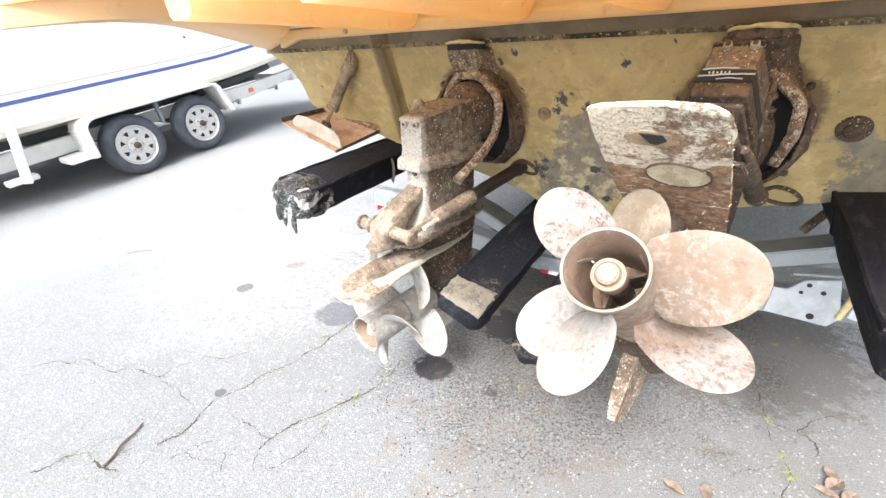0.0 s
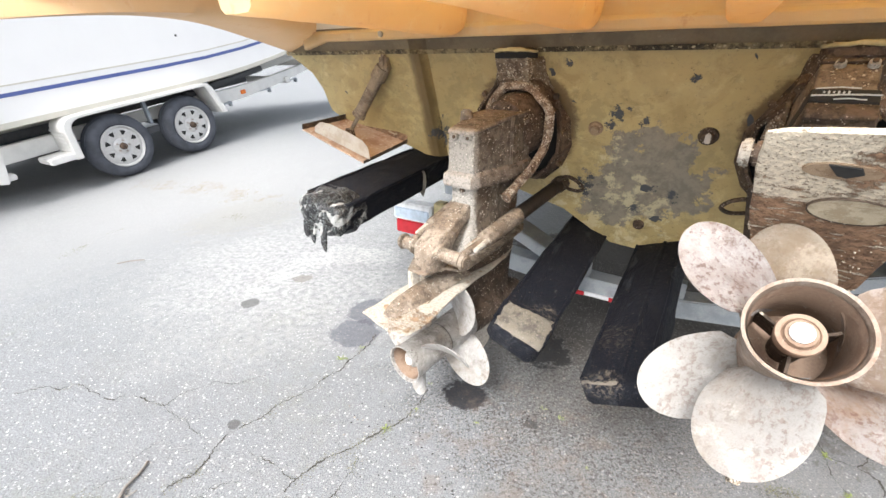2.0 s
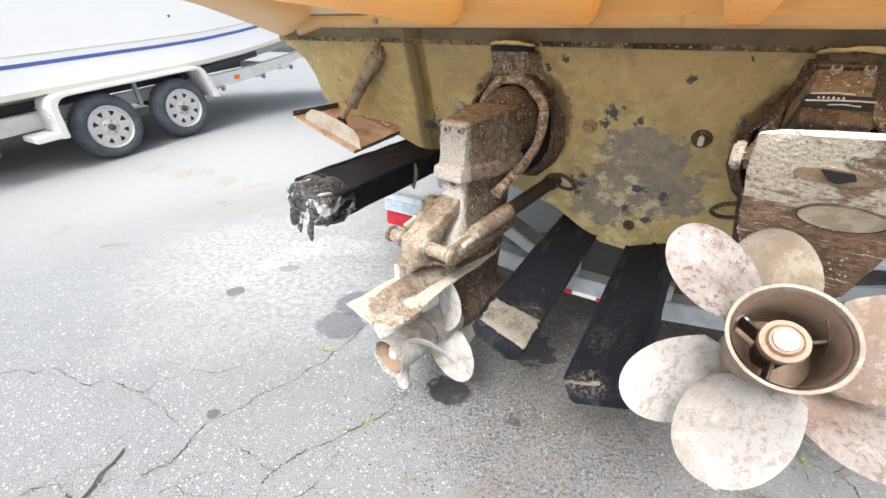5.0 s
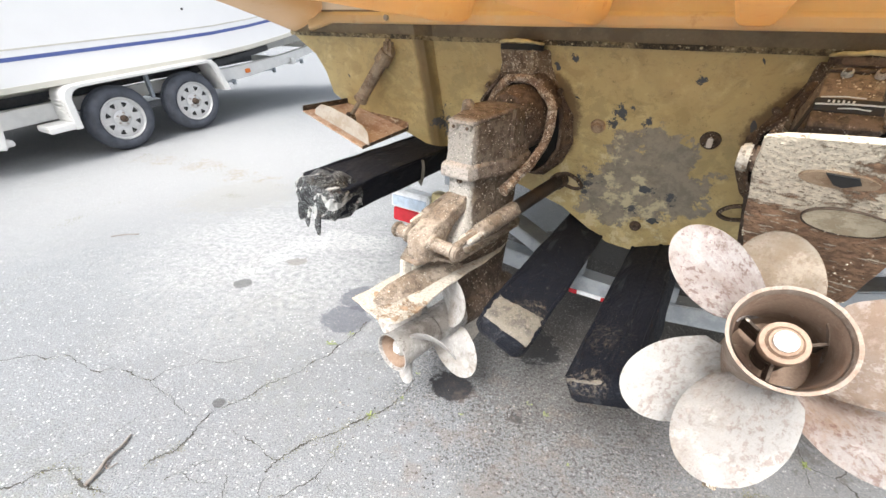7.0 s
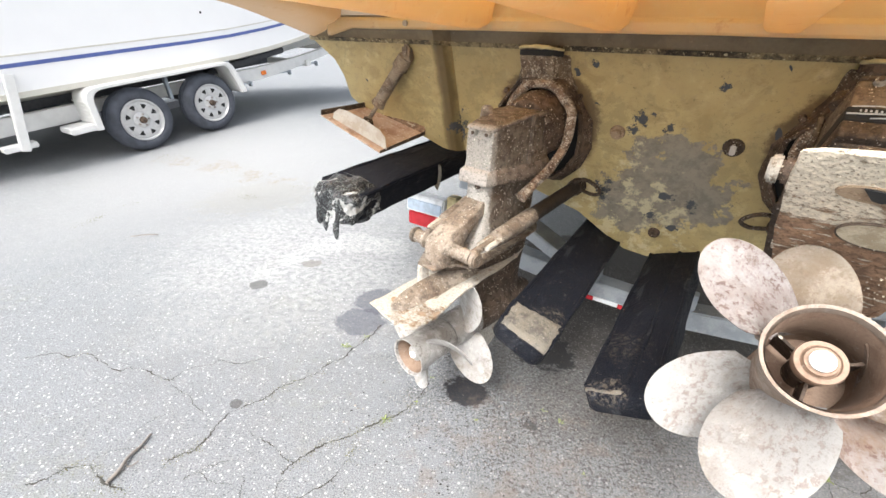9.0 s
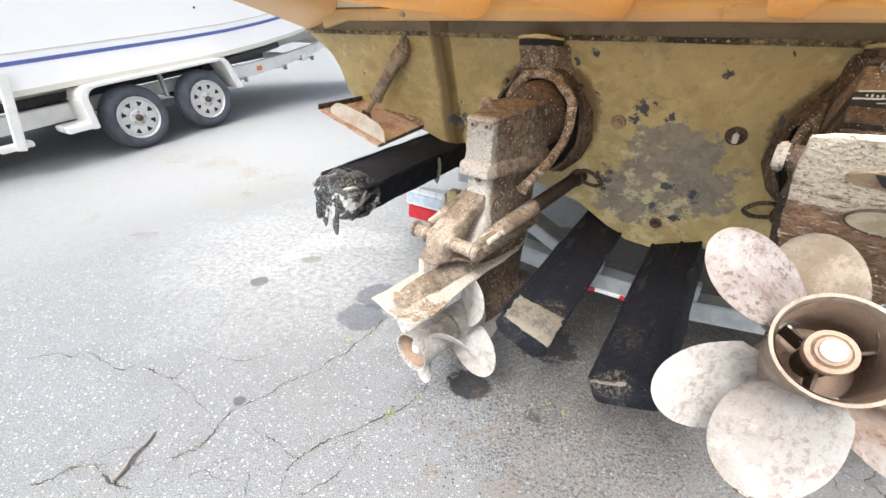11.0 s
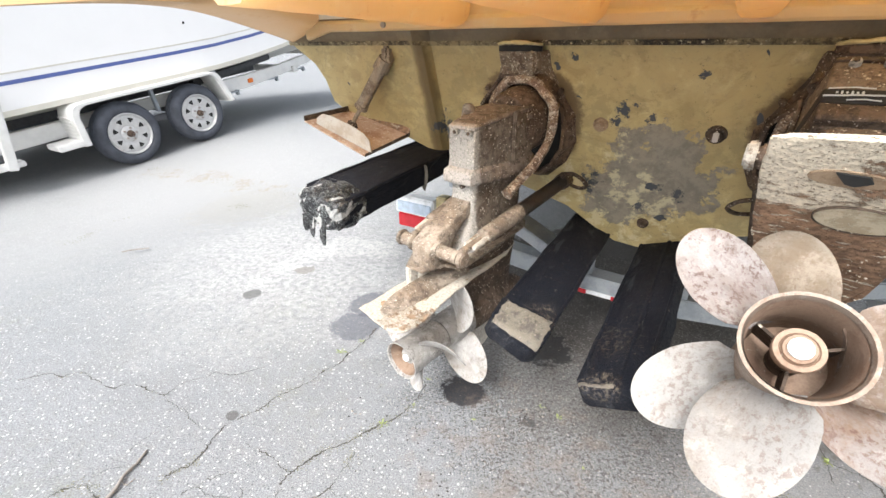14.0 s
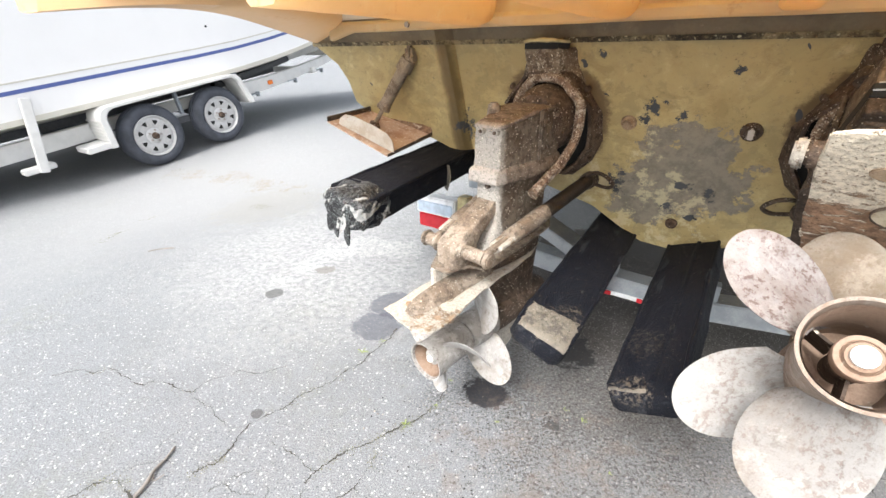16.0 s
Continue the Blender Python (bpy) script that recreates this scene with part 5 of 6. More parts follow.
def build_bunk(x, y0, z0, z1, roll, width, h, label, end):
    """A carpeted bunk board that runs forward under the hull."""
    L = 1.9 - y0
    slope = math.atan2(z1 - z0, 0.55)
    m = BOAT @ Matrix.Translation((x, y0, z0)) @ Matrix.Rotation(slope, 4, "X") @ Matrix.Rotation(roll, 4, "Y")
    t = thing("trailer_bunk", m, label, "trailer bunk", "trailer bunks")
    w = width
    secs = []
    ends = ((0.0, 0.50), (0.004, 0.70), (0.012, 0.86), (0.024, 0.97), (0.042, 1.05), (0.095, 1.07), (0.108, 1.0)) if end == "sand" else ((0.0, 0.82), (0.006, 0.94), (0.018, 0.99), (0.04, 1.0))
    for y, k in ends + tuple((0.12 + (L - 0.12) * j / 40, 1.0) for j in range(0, 41)):
        ring_ = []
        for px, pz in ((-0.5, -0.88), (-0.5, -0.10), (-0.45, 0.0), (-0.15, 0.02), (0.15, 0.02), (0.45, 0.0), (0.5, -0.10), (0.5, -0.88), (0.42, -1.0), (-0.42, -1.0)):
            ring_.append((px * w * k, y, pz * h * k * (min(1.0, 0.8 + y * 3.0) if end == "sand" else 1.0) - (1 - k) * 0.02))
        secs.append(ring_)
    part("carpet", roughen(roughen(loft(secs), 0.004, 9, x), 0.002, 40), {"sand": SAND_CARPET, "frayed": DUSTY_CARPET}.get(end, CARPET), t, smooth=True)
    for side in (-1, 1):
        line = [Vector((side * 0.47 * w + 0.004 * noise.noise(Vector((q * 0.9, side, x * 7))), 0.02 + 0.07 * q, -0.002 + 0.003 * noise.noise(Vector((q * 1.3, 5.0 + side, x * 3))))) for q in range(int((L - 0.1) / 0.07))]
        part("hem", tube(line, 0.006, 6, None, 1.0, 2), CARPET, t, smooth=True)
    if end == "sand":
        rnd = random.Random(5)
        nx, ny = 14, 12
        b = bmesh.new()
        top = []
        for j in range(ny + 1):
            row = []
            for k in range(nx + 1):
                u, v = k / nx, j / ny
                edge = 0.003 * rnd.uniform(-1, 1) if k in (0, nx) or j == ny else 0.0
                px = (-0.44 + 0.90 * u) * w + edge
                y = -0.002 + 0.112 * v * (1 - 0.18 * (1 - u)) + (edge if j == ny else 0.0)
                z = 0.0065 + 0.02 * h * (1 - abs(px) / (0.5 * w)) + (-0.006 if j == 0 else 0.0) - (0.004 if k in (0, nx) or j == ny else 0.0)
                row.append(b.verts.new((px, y, z)))
            top.append(row)
        for a, c in zip(top, top[1:]):
            for k in range(nx):
                b.faces.new((a[k], a[k + 1], c[k + 1], c[k]))
        part("worn_patch", roughen(roughen(b, 0.0022, 60), 0.003, 16), WORN_CARPET, t, "sandy worn patch", None, True)
    if end == "frayed":
        seam = [Vector((0.12 * w + 0.003 * noise.noise(Vector((q * 0.8, 2.0, 1.0))), 0.03 + 0.08 * q, 0.0)) for q in range(int((L - 0.1) / 0.08))]
        part("seam", tube(seam, 0.007, 8, None, 1.0, 2), CARPET, t, "raised lengthwise seam", smooth=True)
        b = loft([[(px * w, y, 0.0005 + 0.0012 * (k % 2)) for k, px in enumerate((-0.44, -0.35, -0.26, -0.2, -0.1, 0.0, 0.08))] + [(px * w, y, -0.006) for px in (0.08, 0.0, -0.1, -0.2, -0.26, -0.35, -0.44)] for y in (0.002, 0.006, 0.010)])
        part("frayed_edge", roughen(b, 0.003, 60), WORN_CARPET, t, "frayed pale edge")
    for y in (0.55, 1.2):
        part("staple_strap", box((w * 1.01, 0.02, h * 1.015), (0, y, -h * 0.49), 0.004), CARPET, t)
    if end == "wrap":
        part("tape_tag", tube([(0.077, 0.385, -0.005), (0.080, 0.390, -0.03), (0.079, 0.392, -0.06), (0.070, 0.396, -0.095)], 0.014, 8, None, 0.2), WORN_CARPET, t, "tan torn tape tag")
        b = loft([[(1.06 * w * (0.5 * math.copysign(abs(math.cos(a)) ** 0.6, math.cos(a))) * k, y, -h * 0.5 + 0.62 * h * math.copysign(abs(math.sin(a)) ** 0.6, math.sin(a)) * k) for a in (2 * math.pi * j / 28 for j in range(28))] for y, k in ((-0.018, 0.50), (-0.014, 0.80), (0.0, 0.97), (0.025, 1.02), (0.05, 1.00), (0.075, 0.97), (0.095, 0.95))])
        bmesh.ops.subdivide_edges(b, edges=list(b.edges), cuts=1, use_grid_fill=True)
        part("plastic_wrap", roughen(roughen(b, 0.010, 24), 0.005, 60), FOIL, t, "torn clear and silver plastic wrap")
        for x0, dz in ((-0.02, 0.045), (0.02, 0.055), (-0.045, 0.03)):
            part("wrap_shred", roughen(loft([[(x0 - 0.012, -0.02, -h * 0.8), (x0 + 0.012, -0.02, -h * 0.8), (x0 + 0.012, -0.014, -h * 0.8), (x0 - 0.012, -0.014, -h * 0.8)], [(x0 - 0.008, -0.025, -h - dz * 0.6), (x0 + 0.01, -0.025, -h - dz * 0.6), (x0 + 0.01, -0.02, -h - dz * 0.6), (x0 - 0.008, -0.02, -h - dz * 0.6)], [(x0 - 0.003, -0.022, -h - dz), (x0 + 0.004, -0.022, -h - dz), (x0 + 0.004, -0.019, -h - dz), (x0 - 0.003, -0.019, -h - dz)]]), 0.005, 60), FOIL, t)
    return t


build_bunk(-0.616, -0.525, 0.672, 0.716, radians(8), 0.150, 0.088, "black carpeted trailer bunk with its end wrapped in torn plastic", "wrap")
build_bunk(-0.036, -0.518, 0.440, 0.495, radians(20), 0.134, 0.090, "black carpeted trailer bunk with a sandy worn end", "sand")
build_bunk(0.186, -0.555, 0.425, 0.482, radians(-23), 0.142, 0.060, "black carpeted trailer bunk with a frayed end", "frayed")
build_bunk(0.760, -0.565, 0.655, 0.695, radians(-8), 0.150, 0.088, "black carpeted trailer bunk, plain end", "")


def beam(points, w, h, bm=None):
    """A box beam bent along points in the plane of x and z; w is its depth in y."""
    secs = []
    for x, y, z in points:
        secs.append([(x, y - w / 2, z - h / 2), (x, y + w / 2, z - h / 2), (x, y + w / 2, z + h / 2), (x, y - w / 2, z + h / 2)])
    b = loft(secs)
    bmesh.ops.bevel(b, geom=list(b.edges), offset=0.004, segments=2, affect="EDGES")
    return b if bm is None else join(bm, b)


def build_boat_trailer():
    t = thing("boat_trailer", BOAT, "galvanised boat trailer frame under the motorboat", "trailer")
    part("lower_crossbeam", beam([(-0.80, 0.14, 0.370), (-0.62, 0.14, 0.350), (-0.28, 0.14, 0.313), (0.0, 0.14, 0.289), (0.12, 0.14, 0.286), (0.28, 0.14, 0.287), (0.50, 0.14, 0.318), (0.85, 0.14, 0.36), (1.1, 0.14, 0.385)], 0.08, 0.068), GALV, t)
    for s in (-1, 1):
        part("upper_crossbeam", beam([(MID + s * 0.27, 0.16, 0.362), (MID + s * 0.40, 0.16, 0.425), (MID + s * 0.50, 0.16, 0.462), (MID + s * 0.63, 0.16, 0.508)] + ([(MID + 0.98, 0.16, 0.56)] if s > 0 else []), 0.11, 0.048), GALV, t)
        part("side_rail", box((0.075, 2.2, 0.13), (MID + s * 1.02, 1.75, 0.42), 0.006), GALV, t)
        part("bunk_post", box((0.05, 0.05, 0.13), (MID + s * (0.705 if s > 0 else 0.61), 0.16, 0.575), 0.003), GALV, t)
        part("bunk_post", box((0.04, 0.04, 0.10), (MID + s * 0.15, 0.13, 0.325), 0.003), GALV, t)
        part("hull_strut", rod((MID + s * 0.56, 0.2, 0.53), (MID + s * 0.62, 0.2, 0.63), 0.012), RUST, t)
    # reflector strip on the beam between the inner bunks
    strip = part("reflector_strip", box((0.14, 0.006, 0.014), (0.028, 0.097, 0.263), 0.001), PLASTIC, t, "white reflector strip with red ends")
    for x in (-0.028, 0.084):
        part("red_reflector", box((0.028, 0.004, 0.016), (x, 0.093, 0.263), 0.001), RED, strip)
    # lamp brackets at the starboard end
    b = prism([(0.635, 0.32), (0.775, 0.315), (0.795, 0.345), (0.77, 0.455), (0.70, 0.435), (0.67, 0.40), (0.64, 0.40)], "y", 0.068, 0.075, 0.001)
    plate = part("lamp_bracket", b, PALE_STEEL, t, "white steel lamp bracket with bolt holes")
    for x, z, r in ((0.712, 0.425, 0.006), (0.745, 0.41, 0.006), (0.735, 0.335, 0.009), (0.70, 0.40, 0.005)):
        part("bolt_hole", rod((x, 0.070, z), (x, 0.0665, z), r, None, 12), HOLE, plate)
    part("side_plate", prism([(0.805, 0.355), (0.905, 0.33), (0.905, 0.50), (0.83, 0.49)], "y", 0.066, 0.078, 0.002), PALE_STEEL, t, "white side plate")
    part("edge_tube", rod((0.79, 0.07, 0.345), (0.82, 0.07, 0.49), 0.009), CREAM_TAPE, t)
    part("bracket_flange", box((0.13, 0.05, 0.006), (0.735, 0.085, 0.462), 0.001, Matrix.Translation((0.735, 0.085, 0.462)) @ Matrix.Rotation(radians(-10), 4, "Y") @ Matrix.Translation((-0.735, -0.085, -0.462))), GALV, plate)
    return t


build_boat_trailer()


def build_tail_lamp(x, label):
    t = thing("tail_lamp", BOAT @ pose(x, 0.085, 0.42), label, "tail lamp")
    part("housing", box((0.19, 0.06, 0.075), (0, 0, 0.03), 0.006), PLASTIC, t, "white and pale blue lamp housing")
    part("red_lens", box((0.165, 0.058, 0.058), (0.0, -0.002, -0.037), 0.005), RED, t, "red lens")
    part("clear_lens", box((0.17, 0.008, 0.045), (0.0, -0.031, 0.024), 0.003), BLUE_LENS, t, "pale blue lens")
    part("mount", box((0.05, 0.05, 0.13), (0.12, 0.012, 0.02), 0.006), CREAM_TAPE, t, "yellowed mounting block")
    return t


build_tail_lamp(-0.735, "red and pale blue trailer tail lamp on the crossbeam")

# ---- the other boat and its trailer: x along it, y away from the drives, z up ----
OTHER = Matrix.Translation(TRAILER_AT) @ Matrix.Rotation(radians(TRAILER_YAW), 4, "Z") @ Matrix.Rotation(radians(-TRAILER_PITCH), 4, "Y")


def build_other_boat():
    t = thing("white_cruiser", OTHER, "white motor cruiser with a blue stripe, on a white trailer", "boat")
    B = 1.3
    def side(x, z):
        """Distance of the near side from the wheel face at a height, and the chine's height."""
        bow = max(0.0, x - 1.3)
        return 0.10 + 0.05 * bow * bow - 0.10 * max(0.0, z - 0.72) / (1 + bow * 0.5)
    def chine(x):
        bow = max(0.0, x - 0.9)
        return 0.725 + 0.045 * bow ** 1.7
    xs = [-3.6, -2.6, -1.8, -1.0, -0.4, 0.2, 0.8, 1.3, 1.8, 2.3, 2.8, 3.3, 3.9, 4.5, 5.1]
    def strake(zs, out, y_in=0.06):
        secs = []
        for x in xs:
            c = chine(x) - 0.725
            near = [(x, side(x, z + c) - out, z + c * (1 - (z - 0.725) * 0.25)) for z in zs]
            back = [(x, side(x, z + c) - out + y_in, z + c * (1 - (z - 0.725) * 0.25)) for z in zs[::-1]]
            secs.append(near + back)
        return loft(secs)
    part("hull_side", strake([0.725, 0.80, 0.94, 1.2, 1.6, 2.1], 0.0, 0.1), WHITE, t)
    part("chine_rail", strake([0.70, 0.715, 0.745], 0.012, 0.1), CREAM, t)
    part("blue_stripe", strake([0.936, 0.968], 0.004, 0.03), BLUE, t)
    part("beige_stripe", strake([1.018, 1.030], 0.004, 0.03), CREAM, t)
    secs = []
    for x in xs:
        c = chine(x) - 0.725
        secs.append([(x, side(x, 0.7 + c), 0.705 + c), (x, side(x, 0.7 + c) + 0.45, 0.60 + c * 0.8), (x, B, 0.44 + c * 0.5), (x, 2 * B - side(x, 0.7 + c) - 0.45, 0.60 + c * 0.8), (x, 2 * B - side(x, 0.7 + c), 0.705 + c)])
    part("hull_bottom", loft(secs, closed=False, cap=False), CREAM, t)
    secs = [[(x, side(x, 2.0), 2.1), (x, 2 * B - side(x, 2.0), 2.1), (x, 2 * B - side(x, 2.0), 2.14), (x, side(x, 2.0), 2.14)] for x in xs]
    part("deck", loft(secs), WHITE, t)
    secs = [[(x, 2 * B - side(x, z) - 0.05, z) for z in (0.725, 1.2, 2.1)] + [(x, 2 * B - side(x, z), z) for z in (2.1, 1.2, 0.725)] for x in xs]
    part("far_side", loft(secs), WHITE, t)
    part("transom", box((0.06, 2.4, 1.4), (-3.62, B, 1.4), 0.01), WHITE, t)
    part("drain_hole", rod((1.0, side(1.0, 1.22) - 0.004, 1.22), (1.0, side(1.0, 1.22) + 0.01, 1.22), 0.012), HOLE, t)
    return t


build_other_boat()


def wheel_part(trailer, x):
    """Tyre and eight-window steel wheel; the outer face looks to -y."""
    n = 48
    def lathe(prof):
        return loft([[(r * math.cos(2 * math.pi * k / n), y, r * math.sin(2 * math.pi * k / n)) for k in range(n)] for y, r in prof], cap=False)
    at = Matrix.Translation((x, 0.0, 0.315))
    prof = [(0.03, 0.203), (0.012, 0.212), (0.0, 0.235), (0.004, 0.262), (0.022, 0.290), (0.045, 0.306), (0.06, 0.311), (0.063, 0.304), (0.070, 0.304), (0.073, 0.313), (0.098, 0.315), (0.101, 0.306), (0.109, 0.306), (0.112, 0.315), (0.137, 0.313), (0.14, 0.304), (0.147, 0.304), (0.15, 0.311), (0.178, 0.296), (0.20, 0.262), (0.205, 0.235), (0.19, 0.203)]
    tyre = part("tyre", lathe(prof), TYRE, trailer, "black rubber tyre", at, True)
    rim = part("rim", lathe([(0.03, 0.204), (0.012, 0.205), (0.008, 0.198), (0.020, 0.190), (0.038, 0.182), (0.16, 0.182), (0.18, 0.204)]), RIM, tyre, "silver painted wheel rim", None, True)
    part("disc", lathe([(0.038, 0.183), (0.030, 0.172), (0.030, 0.100), (0.044, 0.080), (0.032, 0.062), (0.026, 0.045), (0.026, 0.0)]), RIM, tyre, "silver wheel disc", None, True)
    for k in range(8):
        a = 2 * math.pi * (k + 0.5) / 8
        b = prism([(0.112, -0.004), (0.152, -0.027), (0.158, 0.0), (0.152, 0.027), (0.112, 0.004)], "y", 0.024, 0.031)
        b.transform(Matrix.Rotation(-a, 4, "Y"))
        part("window", b, HOLE, rim)
    part("hub_cap", rod((0, 0.028, 0), (0, -0.012, 0), 0.036, 0.028, 20, None, 0.004), RUST, tyre, "rusty hub cap")
    for k in range(5):
        a = 2 * math.pi * k / 5
        part("lug_nut", rod((0.057 * math.cos(a), 0.03, 0.057 * math.sin(a)), (0.057 * math.cos(a), 0.008, 0.057 * math.sin(a)), 0.010, 0.008, 6), CHROME, rim)
    return tyre


def build_other_trailer():
    t = thing("white_trailer", OTHER, "white tandem-axle boat trailer with two wheels in one guard", "trailer")
    part("frame_rail", box((2.75, 0.09, 0.15), (-1.65, 0.30, 0.47), 0.008), TRAILER_WHITE, t)
    part("middle_rail", box((1.6, 0.08, 0.12), (0.45, 0.32, 0.49), 0.008), TRAILER_WHITE, t)
    secs = []
    for x, y, z, h in ((1.2, 0.20, 0.48, 0.15), (1.7, 0.22, 0.475, 0.15), (2.3, 0.28, 0.50, 0.13), (3.0, 0.45, 0.53, 0.11), (4.4, 0.95, 0.60, 0.10)):
        secs.append([(x, y, z - h / 2), (x, y + 0.07, z - h / 2), (x, y + 0.07, z + h / 2), (x, y, z + h / 2)])
    part("front_rail", loft(secs), TRAILER_WHITE, t)
    # wheel guard: a flat-topped band with a side lip
    prof = smooth_path([(-0.42, 0, 0.33), (-0.41, 0, 0.50), (-0.40, 0, 0.62), (-0.34, 0, 0.685), (-0.2, 0, 0.70), (0.42, 0, 0.705), (1.02, 0, 0.71), (1.12, 0, 0.69), (1.17, 0, 0.60), (1.25, 0, 0.36)], 5)
    cen = Vector((0.42, 0, 0.35))
    secs = []
    for p in prof:
        q = cen + (p - cen) * 0.94
        r = cen + (p - cen) * 0.925
        secs.append([(p.x, -0.045, p.z), (p.x, 0.25, p.z), (r.x, 0.25, r.z + 0.0), (r.x, -0.028, r.z), (q.x, -0.030, q.z), (q.x, -0.045, q.z)])
    part("wheel_guard", loft(secs), TRAILER_WHITE, t, "white wheel guard")
    for k in range(7):
        part("guard_rib", box((0.006, 0.25, 0.016), (-0.425, 0.10, 0.38 + 0.035 * k), 0.002), TRAILER_WHITE, t)
    part("step", box((0.24, 0.26, 0.055), (-0.50, 0.09, 0.365), 0.008), TRAILER_WHITE, t)
    for x in (0.02, 0.80):
        wheel_part(t, x)
        part("axle", rod((x, 0.12, 0.315), (x, 2.4, 0.315), 0.03), SHADOW_GREY, t)
        part("far_tyre", rod((x, 2.3, 0.315), (x, 2.5, 0.315), 0.31, None, 32, None, 0.03), TYRE, t)
    part("spring_hanger", box((0.035, 0.05, 0.26), (0.42, 0.12, 0.56), 0.004), GALV, t)
    part("equaliser", box((0.16, 0.04, 0.06), (0.42, 0.16, 0.36), 0.006), SHADOW_GREY, t)
    part("bunk", box((3.4, 0.12, 0.10), (0.35, 0.55, 0.585), 0.012), SHADOW_GREY, t, "grey carpeted bunk")
    b = box((1.3, 0.10, 0.07), (0, 0, 0), 0.012, Matrix.Translation((1.65, 0.40, 0.625)) @ Matrix.Rotation(radians(-4), 4, "Y") @ Matrix.Rotation(radians(6), 4, "Z"))
    part("front_bunk", b, SHADOW_GREY, t, "dark weathered bunk end")
    part("bunk_bracket", box((0.07, 0.06, 0.16), (1.25, 0.24, 0.63), 0.006), GALV, t)
    part("side_marker", box((0.075, 0.02, 0.05), (1.73, 0.215, 0.475), 0.006), ORANGE, t, "orange side marker lamp")
    for x, y in ((1.40, 0.17), (2.12, 0.26), (2.75, 0.38)):
        b = box((0.16, 0.05, 0.012), (x, y, 0.405 + 0.02 * (x - 1.4)), 0.002)
        box((0.03, 0.05, 0.06), (x + 0.06, y, 0.39 + 0.02 * (x - 1.4)), 0.003, None, b)
        part("hanging_bracket", b, GALV, t)
    b = box((0.07, 0.05, 0.62), (0, 0, 0), 0.006, Matrix.Translation((-0.90, 0.02, 0.60)) @ Matrix.Rotation(radians(14), 4, "Y"))
    box((0.24, 0.10, 0.05), (-0.99, 0.06, 0.335), 0.008, None, b)
    part("guide_post", b, TRAILER_WHITE, t, "white upright guide post")
    for x in (-2.6, 1.3, 2.6):
        part("crossmember", box((0.08, 2.0, 0.08), (x, 1.3, 0.46), 0.006), TRAILER_WHITE, t)
    part("far_rail", box((5.2, 0.09, 0.15), (0.0, 2.25, 0.47), 0.008), TRAILER_WHITE, t)
    return t


build_other_trailer()

# ---- on the ground ----


def build_grit():
    """Dark crumbs and pale grit scattered under the drives."""
    rnd = random.Random(11)
    bm = bmesh.new()
    for k in range(700):
        a, d = rnd.uniform(0, 6.283), 0.55 * rnd.random() ** 0.8
        x, y = 0.16 + d * math.cos(a) * 1.1, 1.12 + d * math.sin(a) * 0.75
        r = rnd.choice((0.0012, 0.0018, 0.0026, 0.0036)) * rnd.uniform(0.7, 1.3)
        vs = [bm.verts.new((x + r * rnd.uniform(0.6, 1.2) * math.cos(t), y + r * rnd.uniform(0.6, 1.2) * math.sin(t), 0.0004)) for t in (0.2, 1.5, 2.8, 4.1, 5.3)]
        top = bm.verts.new((x + r * rnd.uniform(-0.3, 0.3), y + r * rnd.uniform(-0.3, 0.3), r * rnd.uniform(0.5, 1.1)))
        for j in range(5):
            bm.faces.new((vs[j], vs[(j + 1) % 5], top))
    g = part("grit", bm, GRIT)
    return tagged(g, "dark crumbs and grit scattered on the asphalt", "grit", kind="stuff")


def grit_colour():
    n = Nodes("grit", 0.9)
    geo = n.tree.nodes.new("ShaderNodeNewGeometry")
    return n.finish(n.mix(n.step(geo.outputs["Random Per Island"], 0.55, 0.9), (0.035, 0.032, 0.03), (0.28, 0.25, 0.22)))


GRIT = grit_colour()
build_grit()

CRACK = plain("crack_shadow", (0.06, 0.057, 0.05), 0.95)


CRACK_LINES = []


def build_crack(points, width, seed):
    """A jagged open crack: a dark trough whose ragged lips lie on the asphalt."""
    rnd = random.Random(seed)
    path = []
    pts = smooth_path([(x, y, 0) for x, y in points], 14)
    for k, p in enumerate(pts):
        d = (pts[min(k + 1, len(pts) - 1)] - pts[max(k - 1, 0)]).normalized()
        side = Vector((-d.y, d.x, 0))
        p = p + side * (rnd.uniform(-1, 1) * 0.0022 + 0.007 * noise.noise(Vector((p.x * 14, p.y * 14, seed))) + 0.006 * noise.noise(Vector((p.x * 60, p.y * 60, seed))))
        open_ = max(0.08, 0.55 + 1.1 * noise.noise(Vector((p.x * 22, p.y * 22, seed + 5.0))))
        path.append((p, side, width * 0.95 * open_ * rnd.uniform(0.55, 1.1) * (0.2 if k in (0, len(pts) - 1) else 1)))
    bm = bmesh.new()
    rows = []
    for p, side, w in path:
        z = ground_z(p.x, p.y)
        rows.append([bm.verts.new(p + side * w * u + Vector((0, 0, z + dz))) for u, dz in ((-1.0, 0.0012), (-0.5, 0.0016), (0.5, 0.0016), (1.0, 0.0012))])
    for a, c in zip(rows, rows[1:]):
        for j in range(3):
            bm.faces.new((a[j], a[j + 1], c[j + 1], c[j]))
    ob = part("crack", bm, CRACK, GROUND)
    CRACK_LINES.append([p for p, side, w in path])
    return ob


